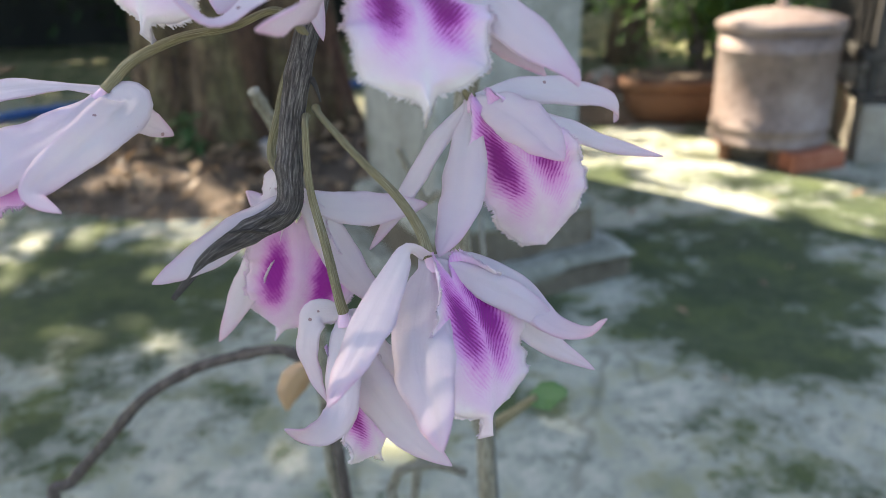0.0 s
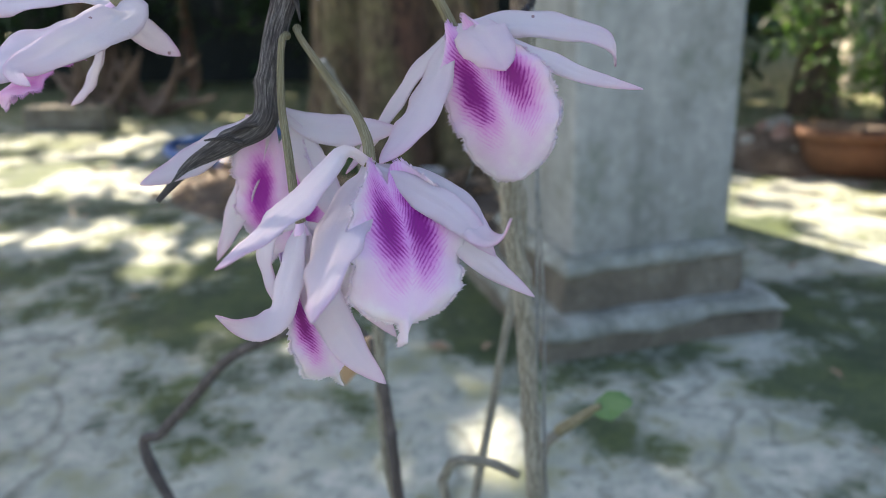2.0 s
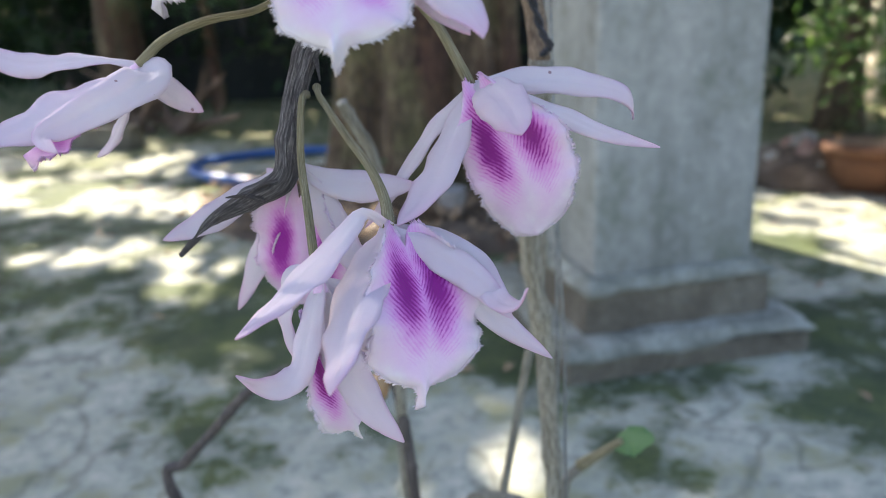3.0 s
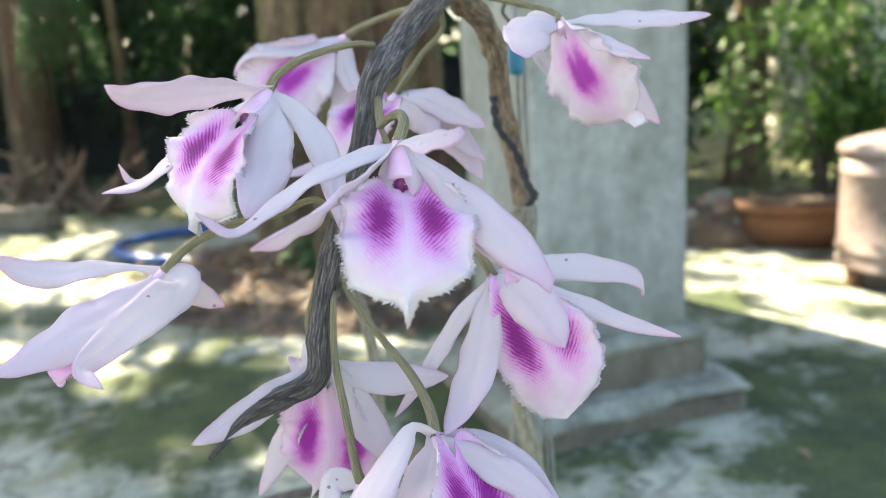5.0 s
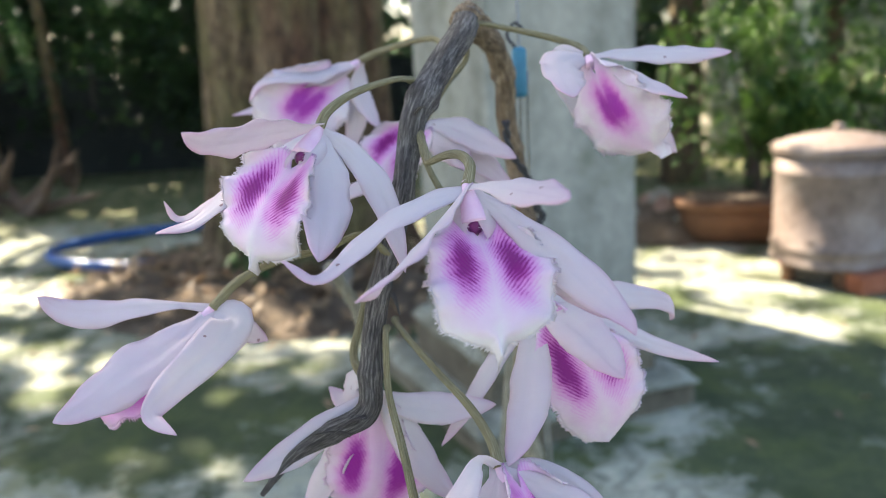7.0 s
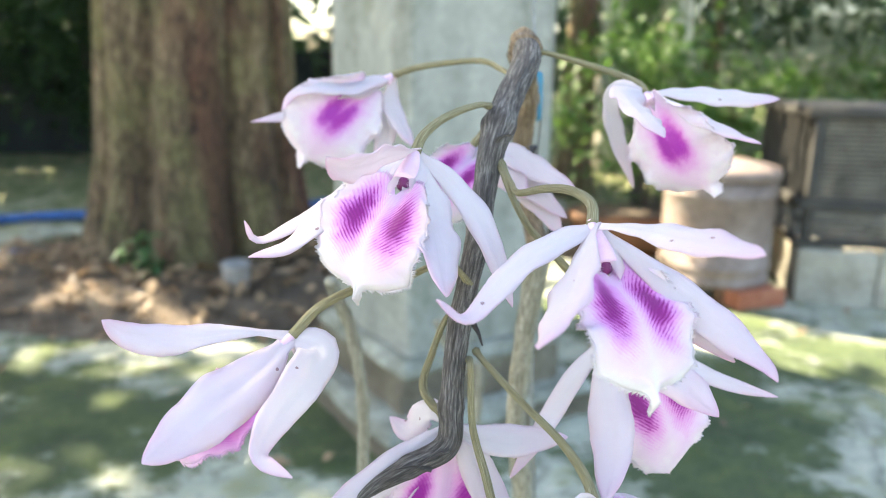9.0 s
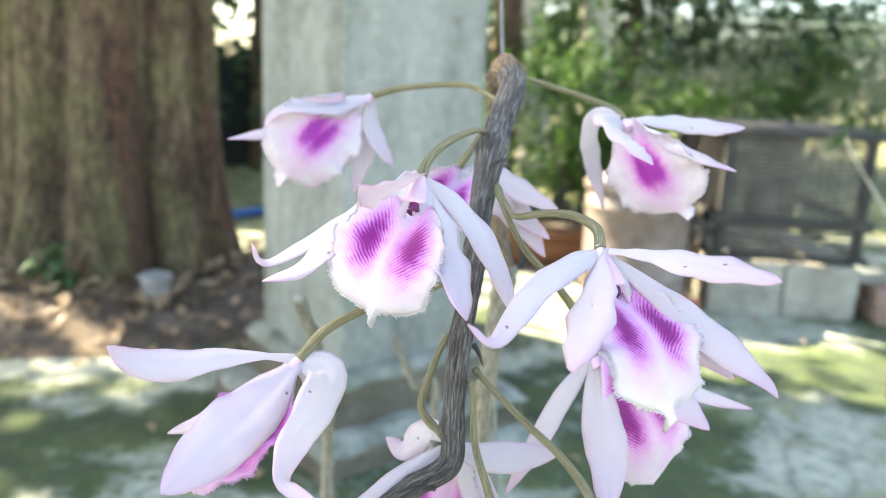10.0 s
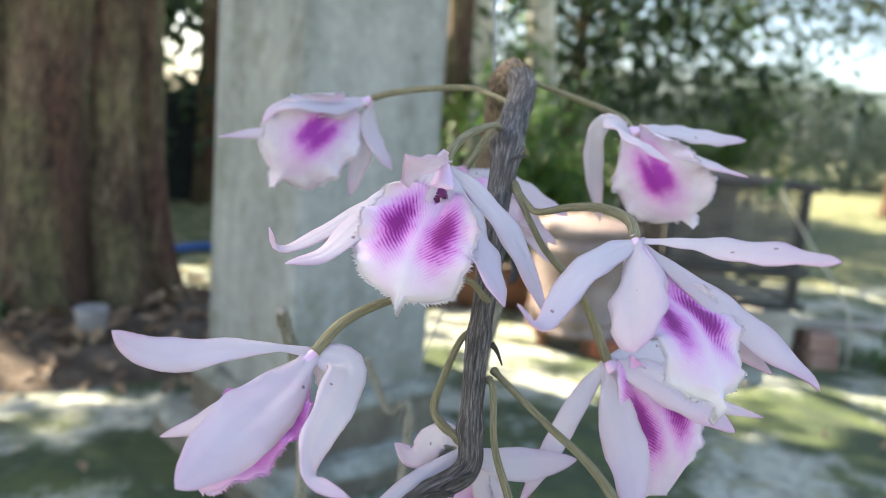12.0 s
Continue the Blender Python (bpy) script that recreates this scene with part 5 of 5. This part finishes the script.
shrub("bushy green plants growing from a terracotta planter", (1.00, 3.44, 0.185), (0.36, 0.20, 0.72), 2600, 0.055, LEAF, 11, name="potted_plant")
shrub("leafy green bush in dappled light", (1.22, 4.5, 0), (0.40, 0.35, 1.25), 2200, 0.06, LEAF, 12)
shrub("leafy green bush beside the fence", (2.2, 5.6, 0), (0.8, 0.5, 0.85), 1500, 0.10, LEAF, 13)
shrub("green climbing bush against the fence", (4.6, 7.6, 0), (1.0, 0.6, 1.3), 1500, 0.12, LEAF, 14)
shrub("dark shaded leafy bush", (0.2, 5.4, 0), (1.0, 0.6, 1.7), 2600, 0.12, LEAF_SHADED, 15)
shrub("dark shaded leafy bush", (-2.1, 5.6, 0), (0.7, 0.5, 1.5), 2600, 0.12, LEAF_SHADED, 16)
shrub("dark shaded leafy bush", (-2.6, 6.2, 0), (1.3, 0.6, 2.0), 2600, 0.12, LEAF_SHADED, 17)
shrub("green bush catching the sun", (-1.6, 9.0, 0), (1.0, 0.6, 0.8), 1600, 0.13, LEAF, 18)
shrub("bright green bush catching the sun", (-3.95, 7.5, 0), (0.9, 0.4, 1.7), 2600, 0.12, LEAF_PALE, 22)
shrub("dark shaded leafy bush", (-5.6, 6.0, 0), (1.0, 0.8, 2.2), 2600, 0.13, LEAF_SHADED, 19)
shrub("small green weed at the foot of the tree", (-0.93, 2.68, 0.06), (0.075, 0.06, 0.15), 70, 0.06, LEAF_PALE, 20, 3, name="weed")
shrub("green weed beside the low wall", (2.15, 2.45, 0), (0.16, 0.12, 0.18), 160, 0.07, LEAF, 21, 4, name="weed")


# ---- further trees ----
def back_tree(label, x, y, r, mat, seed, crown_z=(2.6, 5.5), leaves=1500, spread=1.6):
    q = random.Random(seed)
    ob = thing("tree", label, "tree", at=(x, y, 0))
    lean = q.uniform(-.15, .15)
    part("trunk", tube([(0, 0, -0.05), (lean * .3, 0, 0.8), (lean, 0.02, 2.0), (lean * 1.6, 0.05, 3.4), (lean * 2, 0, 5.0)], lambda s: r * (1.25 - 0.7 * s) + r * 0.5 * math.exp(-s * 18), 18, 8, 0.10, seed), mat, ob)
    for k in range(4):
        a = q.uniform(0, 6.28)
        part("limb", tube([(lean * 1.2, 0, 2.3 + k * .4), (lean + math.cos(a) * .6, math.sin(a) * .6, 3.0 + k * .4), (lean + math.cos(a) * 1.3, math.sin(a) * 1.3, 3.4 + k * .4)], lambda s: r * (0.4 - 0.3 * s), 8, 5), mat, ob)
    verts, faces = [], []
    for k in range(leaves):
        c = Vector((q.gauss(0, spread * .55), q.gauss(0, spread * .5), q.uniform(*crown_z)))
        fall = Vector((x, y, 0)) + c - SUN_TO * (c.z / SUN_TO.z)
        if x < 1 and lit(fall.x, fall.y) > 0.08:
            continue
        leaf_into(verts, faces, c, q.uniform(.10, .2), q.uniform(.05, .09), q)
    # far crowns take the leaf colour that has shade mixed in
    lv = new("crown", data_mesh("crown", verts, faces, LEAF_SHADED))
    lv.parent = ob


back_tree("tree with a pale sunlit trunk", 1.42, 6.2, 0.13, PALE_BARK, 31, (2.3, 5.0), 700)
back_tree("tree with a pale sunlit trunk", 1.93, 6.2, 0.12, PALE_BARK, 32, (2.3, 5.0), 700)
back_tree("slim tree with a dark trunk", 0.93, 5.0, 0.09, TRUNK, 33, (2.8, 5.5), 600)
back_tree("slim tree with a dark trunk", -0.80, 6.8, 0.09, TRUNK, 34, (3.0, 5.5), 900)
back_tree("slim tree with a dark trunk", -3.0, 7.2, 0.18, TRUNK, 35)
back_tree("slim young tree with a mottled trunk", -3.95, 6.0, 0.045, TRUNK, 36)
back_tree("tree with a broad mottled trunk", -4.6, 5.6, 0.17, TRUNK, 42)
back_tree("slim tree with a dark trunk and low leafy crown", 2.62, 7.6, 0.07, TRUNK, 37, (1.05, 4.0), 7000, 2.1)
back_tree("tree with a dark trunk and spreading dark crown", 8.3, 9.6, 0.12, TRUNK, 39, (2.5, 5.2), 11000, 3.4)
back_tree("tree with a dark trunk", -5.4, 7.0, 0.2, TRUNK, 38)

# ---- blue pipe ring ----
bm = bmesh.new()
ring = spline([Vector((-1.74 + 0.52 * math.cos(a), 3.50 + 0.42 * math.sin(a), 0.026 + 0.01 * math.sin(2 * a))) for a in np.linspace(0, 2 * math.pi, 25)[:-1]] + [Vector((-1.74 + 0.52, 3.50, 0.026))], 3)
tube_into(bm, ring[:-1] + [ring[0]], 0.024, 12)
solo("pipe_ring", bm, BLUE, "blue plastic pipe bent into a ring on the ground", "pipe")
solo("hose", tube([(-1.25, 3.98, 0.02), (-1.0, 4.12, 0.024), (-0.72, 4.27, 0.022), (-0.52, 4.46, 0.024), (-0.2, 4.6, 0.022)], 0.024, 12, 8), BLUE, "blue plastic hose lying on the yard behind the tree", "hose")

# ---- earth mound, leaves and stone at the tree's foot ----
bm = bmesh.new()
for i in range(29):
    for j in range(41):
        s, a = i / 28, 2 * math.pi * j / 40
        rr = 1.05 * s * (1 + 0.16 * noise.noise(Vector((math.cos(a) * 1.5, math.sin(a) * 1.5, 7))))
        x, y = -0.80 + rr * math.cos(a), 2.98 + rr * 0.70 * math.sin(a)
        z = 0.085 * (1 - s ** 2.2) + 0.018 * noise.noise(Vector((x * 9, y * 9, 1))) * (1 - s ** 4) - 0.006 - 0.03 * (s > 0.99)
        bm.verts.new((x, y, z))
bm.verts.ensure_lookup_table()
for i in range(28):
    for j in range(40):
        bm.faces.new((bm.verts[i * 41 + j], bm.verts[i * 41 + j + 1], bm.verts[(i + 1) * 41 + j + 1], bm.verts[(i + 1) * 41 + j]))
bmesh.ops.remove_doubles(bm, verts=bm.verts[:], dist=0.0005)
solo("earth_mound", bm, SOIL, "low mound of brown earth round the tree", "earth", kind="structure")

verts, faces = [], []
q = random.Random(77)
for k in range(900):
    a, d = q.uniform(0, 6.28), q.uniform(0.35, 1.1)
    x, y = -0.80 + d * math.cos(a), 2.98 + 0.70 * d * math.sin(a)
    leaf_into(verts, faces, (x, y, 0.085 * max(0, 1 - (d / 1.05) ** 2.2) + 0.012), q.uniform(.03, .09), q.uniform(.02, .045), q, 0.1, Vector((0, 0, 0.2)))
for k in range(220):
    x, y = q.uniform(-2.6, 1.9), q.uniform(2.9, 4.2) if k % 3 else q.uniform(1.2, 3.0)
    leaf_into(verts, faces, (x, y, 0.012), q.uniform(.02, .06), q.uniform(.012, .03), q, 0.1, Vector((0, 0, 0.1)))
tagged(new("leaf_litter", data_mesh("leaf_litter", verts, faces, LEAF_DRY)), "scattered dry brown leaves on the ground", "leaves", kind="stuff")

cup = thing("plant_cup", "small pale grey cup half full of earth standing on the mound", "cup", at=(-0.585, 2.615, 0.052))
part("wall", lathe([(0.036, 0.0), (0.040, 0.004), (0.048, 0.070), (0.051, 0.086), (0.049, 0.090), (0.044, 0.084), (0.042, 0.066)], 28), STONE, cup)
part("earth", lathe([(0.020, 0.055), (0.042, 0.064), (0.030, 0.071), (0.006, 0.074)], 18), SOIL, cup, "brown earth filling the cup")

# ---- low block wall and slatted staging ----
BED = pose(1.335, 2.735, 0, 0, 0, -12)                   # front corner of the bed; its face runs along local x
wall = thing("low_wall", "low raised bed of weathered cement blocks", "wall", kind="structure")
for k, (x, y, turn, length) in enumerate(((0.13, 0.06, 0, 0.258), (0.392, 0.063, 0, 0.258), (0.06, 0.29, 90, 0.33), (0.06, 0.63, 90, 0.33), (0.462, 0.29, 90, 0.33), (0.462, 0.63, 90, 0.33), (0.26, 0.86, 0, 0.52))):
    bm = box((length, 0.115, 0.20), Matrix.Identity(4), 0.008)
    bmesh.ops.subdivide_edges(bm, edges=[e for e in bm.edges if e.calc_length() > 0.1], cuts=5, use_grid_fill=True)
    roughen(bm, 0.006, 18, k)
    bmesh.ops.transform(bm, matrix=BED @ pose(x, y, 0.094, 0, 0, turn), verts=bm.verts[:])
    part("block", bm, BLOCK, wall)
bm = box((0.36, 0.74, 0.10), BED @ pose(0.26, 0.46, 0.12), 0.01)
part("soil", bm, SOIL, wall, "dark soil in the bed")

staging = thing("slatted_crate", "dark weathered slatted crate with mesh sides on the raised bed", "crate")
LOW, MID, HIGH = 0.205, 0.345, 0.655
for y in (0.035, 0.78):
    for x in (0.02, 0.50):
        part("post", box((0.032, 0.032, HIGH - LOW), BED @ pose(x, y, (LOW + HIGH) / 2), 0.004), DARK_SLAT, staging)
for z, tall in ((LOW + 0.012, 0.022), (MID, 0.034), (HIGH, 0.026)):
    for y in (0.018, 0.80):
        part("rail", box((0.56, 0.018, tall), BED @ pose(0.26, y, z), 0.003), DARK_SLAT, staging)
    for x in (-0.012, 0.532):
        part("rail", box((0.018, 0.80, tall), BED @ pose(x, 0.41, z), 0.003), DARK_SLAT, staging)
# open slats low down, finer and closer ones above
for k in range(5):
    part("slat", box((0.50, 0.006, 0.013), BED @ pose(0.26, 0.030, LOW + 0.036 + 0.021 * k, 12, 0.4 * (k % 3 - 1), 0), 0.0015), SLAT, staging)
for k in range(17):
    part("slat", box((0.50, 0.004, 0.010), BED @ pose(0.26, 0.032 + 0.002 * (k % 2), MID + 0.026 + 0.0162 * k, 10, 0.3 * (k % 3 - 1), 0), 0.001), SLAT, staging)
for k in range(14):
    part("upright", box((0.004, 0.004, HIGH - MID), BED @ pose(0.045 + 0.033 * k, 0.040, (HIGH + MID) / 2), 0.0008), DARK_SLAT, staging)
for k in range(12):
    part("slat", box((0.012, 0.006, HIGH - LOW), BED @ pose(-0.006, 0.09 + 0.06 * k, (HIGH + LOW) / 2, 0, 0, 90), 0.0015), DARK_SLAT, staging)
part("back_board", box((0.54, 0.012, 0.43), BED @ pose(0.26, 0.79, (HIGH + LOW) / 2), 0.003), DARK_SLAT, staging)
part("top", box((0.55, 0.78, 0.010), BED @ pose(0.26, 0.41, HIGH + 0.016, 0, 0, 0), 0.003), DARK_SLAT, staging)

dusty_me = brick_me.copy()
dusty_me.materials[0] = DUSTY_BRICK
for x, y, z, rz in ((1.97, 2.68, 0.031, 80), (1.98, 2.69, 0.0935, 72)):
    b = new("brick", dusty_me)
    b.matrix_world = pose(x, y, z, 0, 0, rz)
    tagged(b, "pale dusty red brick stacked under a plank", "brick", "loose bricks by the wall")
b = new("brick", dusty_me)
b.matrix_world = pose(2.78, 2.66, 0.031, 0, 0, 80)
tagged(b, "pale dusty red brick lying beside the wall", "brick", "loose bricks by the wall")
solo("plank", box((1.1, 0.09, 0.022), pose(2.42, 2.68, 0.137, 0, 0.5, -5), 0.003), BLOCK, "weathered pale plank lying on bricks", "plank")

# rubble heap beside the planter
heap = thing("rubble_heap", "small heap of brown earth and broken stones", "rubble", at=(0.62, 3.62, 0))
bm = bmesh.new()
bmesh.ops.create_icosphere(bm, subdivisions=4, radius=0.30)
for v in bm.verts:
    v.co.z = max(v.co.z, 0) * 0.55 - 0.01
    v.co.x *= 0.8
roughen(bm, 0.035, 8, 5)
part("earth", bm, SOIL, heap)
q = random.Random(23)
for k in range(26):
    bm = bmesh.new()
    bmesh.ops.create_icosphere(bm, subdivisions=2, radius=q.uniform(.018, .045))
    roughen(bm, 0.014, 30, k)
    a, d = q.uniform(0, 6.28), q.uniform(.02, .27)
    bmesh.ops.transform(bm, matrix=pose(math.cos(a) * d * .85, math.sin(a) * d, max(0.01, 0.155 * (1 - (d / .29) ** 2)), q.uniform(0, 90), 0, q.uniform(0, 90)), verts=bm.verts[:])
    part("stone", bm, BLOCK if k % 3 else DUSTY_BRICK, heap, smooth=False)

# ---- fence and net at the yard's edges ----
net = thing("net_fence", "dark shade net stretched between posts", "fence", kind="structure")
for k in range(6):
    part("post", tube([(-6.2 + k * 1.1, 6.4 + 0.1 * k, -0.02), (-6.2 + k * 1.1, 6.4 + 0.1 * k, 1.0)], 0.03, 8, 2), TWIG, net)
bm = bmesh.new()
for i in range(34):
    for z in (0.0, 0.3, 0.6, 0.9):
        x = -6.2 + i / 33 * 5.5
        bm.verts.new((x, 6.38 + 0.1 * (x + 6.2) / 1.1 + 0.04 * math.sin(i * 0.8 + z * 3), z))
bm.verts.ensure_lookup_table()
for i in range(33):
    for j in range(3):
        bm.faces.new((bm.verts[i * 4 + j], bm.verts[i * 4 + 4 + j], bm.verts[i * 4 + 5 + j], bm.verts[i * 4 + 1 + j]))
part("net", bm, SHADE_NET, net)

fence = thing("wire_fence", "grey-green wire mesh fence with posts", "fence", kind="structure")
FENCE = two_tone("weathered_mesh", 5.0, [(0.3, (0.06, 0.085, 0.068)), (0.7, (0.16, 0.20, 0.17))], 0.8)
bm = bmesh.new()
a0, a1 = Vector((4.0, 17.8, 0)), Vector((26.0, 12.0, 0))
for k in range(230):
    p = a0.lerp(a1, k / 229)
    tube_into(bm, [p + Vector((0, 0, 0.02)), p + Vector((0, 0, 2.25))], 0.018, 3)
for k in range(24):
    z = Vector((0, 0, 0.05 + k * 0.095))
    tube_into(bm, [a0 + z, a1 + z], 0.016, 3)
part("mesh", bm, FENCE, fence)
bm = bmesh.new()
tube_into(bm, [a0 + Vector((0, 0, 2.3)), a1 + Vector((0, 0, 2.3))], 0.06, 8)
part("top_rail", bm, FENCE, fence)
for k in range(9):
    p = a0.lerp(a1, k / 8)
    part("post", tube([p - Vector((0, 0, 0.05)), p + Vector((0, 0, 2.4))], 0.06, 10, 2), FENCE, fence)

# ---- driftwood, kerb, hanging strands and twig ----
wood = thing("driftwood_pile", "pile of brown branching driftwood and roots", "driftwood", at=(-3.5, 4.6, 0))
q = random.Random(41)
for k in range(11):
    x, y = q.uniform(-.5, .45), q.uniform(-.25, .25)
    a, rise = q.uniform(-.6, .6) + (math.pi if k % 2 else 0), q.uniform(.1, .45)
    l = q.uniform(.35, .7)
    tip = Vector((x + math.cos(a) * l, y + math.sin(a) * l * .5, rise))
    bm = tube([(x, y, 0.02), (x + math.cos(a) * l * .4, y + q.uniform(-.08, .08), rise * .35 + .03), (x + math.cos(a + .5) * l * .75, y + math.sin(a) * l * .4, rise * .8), tip], lambda s: 0.036 * (1.15 - s), 9, 7, 0.35, k)
    tube_into(bm, spline([(x + math.cos(a) * l * .4, y, rise * .35 + .03), (x + math.cos(a) * l * .4 + .12, y - .05, rise * .5 + .12), (x + math.cos(a) * l * .4 + .2, y - .1, rise * .5 + .26)], 6), lambda s: 0.018 * (1.15 - s), 7, 0.3, k)
    part("branch", bm, TWIG, wood)
DRIFT = bark_material("driftwood_grain", (0.06, 0.036, 0.024), (0.17, 0.11, 0.075), (0.33, 0.23, 0.16), 26, (1.6, 1.6, 1.0), 0.8, 0.006)
for ob in wood.children:
    ob.data.materials[0] = DRIFT
kerb = box((0.55, 0.16, 0.15), Matrix.Identity(4), 0.012)
bmesh.ops.subdivide_edges(kerb, edges=[e for e in kerb.edges if e.calc_length() > 0.1], cuts=4, use_grid_fill=True)
roughen(kerb, 0.008, 14, 6)
bmesh.ops.transform(kerb, matrix=pose(-3.4, 3.95, 0.07, 0, 0, 8), verts=kerb.verts[:])
solo("kerb_block", kerb, PLINTH, "grey-green weathered cement kerb block", "block")
strands = thing("hanging_fern", "hanging basket of trailing green fern strands", "fern", at=(-3.72, 5.0, 1.42))
bm = lathe([(0.05, -0.10), (0.11, -0.07), (0.15, 0.0), (0.155, 0.02)], 20)
part("basket", bm, TWIG, strands)
part("hanger", tube([(0, 0, 0.0), (0.01, 0, 1.2), (0, 0, 3.2)], 0.004, 5, 3), DARK_TIE, strands)
verts, faces = [], []
for k in range(130):
    a, l = q.uniform(0, 6.28), q.uniform(.25, .80)
    for j in range(14):
        f = j / 13
        p = Vector((math.cos(a) * (.12 + .16 * f ** .6), math.sin(a) * (.12 + .16 * f ** .6), .05 + .08 * math.sin(f * 3) - l * f))
        leaf_into(verts, faces, p, .05, .014, q, .6)
fr = new("fronds", data_mesh("fronds", verts, faces, LEAF_PALE))
fr.parent = strands
twig = thing("leaning_twig", "slender pale twig with a yellow-green leaf at its end", "twig", at=(0, 0, 0))
part("stem", tube([(2.06, 2.60, -0.02), (2.03, 2.6, 0.21), (1.84, 2.6, 0.45), (1.70, 2.6, 0.62), (1.685, 2.6, 0.661)], lambda s: 0.005 * (1.2 - 0.7 * s), 8, 6, 0.1), PALE_BARK, twig)
verts, faces = [], []
for k in range(5):
    leaf_into(verts, faces, (1.685, 2.6, 0.655), 0.09 + 0.02 * (k % 2), 0.028, q, 0.5, Vector((-1.4, 0, 0.1)))
lf = new("leaf", data_mesh("leaf", verts, faces, LEAF_PALE))
lf.parent = twig

# far belt of trees
verts, faces = [], []
q = random.Random(91)
for k in range(26000):
    a = q.uniform(-1.2, 1.3) if k < 22000 else q.uniform(-1.2, -0.22) if k < 24000 else q.uniform(0.26, 0.54)
    d = q.uniform(13, 18) + (9 if a > 0.15 else 0)
    h = 3.2 + 1.8 * noise.noise(Vector((a * 6, 0, 0))) + (-0.6 if a > 0.30 else 7.0 if -0.55 < a < -0.05 else 3.0 if a < -0.05 else 0.0)
    low = 0.0
    if k >= 24000:
        low, h = 1.6, 6.6 - 5.0 * max(0.0, a - 0.40)
    c = Vector((d * math.sin(a), d * math.cos(a), max(0.1, low + q.uniform(0.0, 1.0) ** 0.8 * (h - low))))
    if -0.21 < a < -0.09 and 1.0 < c.z < 2.4 and k % 3:
        continue
    fall = c - SUN_TO * (c.z / SUN_TO.z)
    if a < 0 and abs(fall.x) < 7 and abs(fall.y - 3) < 5 and lit(fall.x, fall.y) > 0.08:
        continue
    leaf_into(verts, faces, c, q.uniform(.3, .6) * (1.7 if a < 0.1 else 1.0), q.uniform(.18, .3) * (1.7 if a < 0.1 else 1.0), q)
tagged(new("tree_belt", data_mesh("tree_belt", verts, faces, LEAF_BELT)), "belt of trees beyond the yard", "trees", kind="stuff")
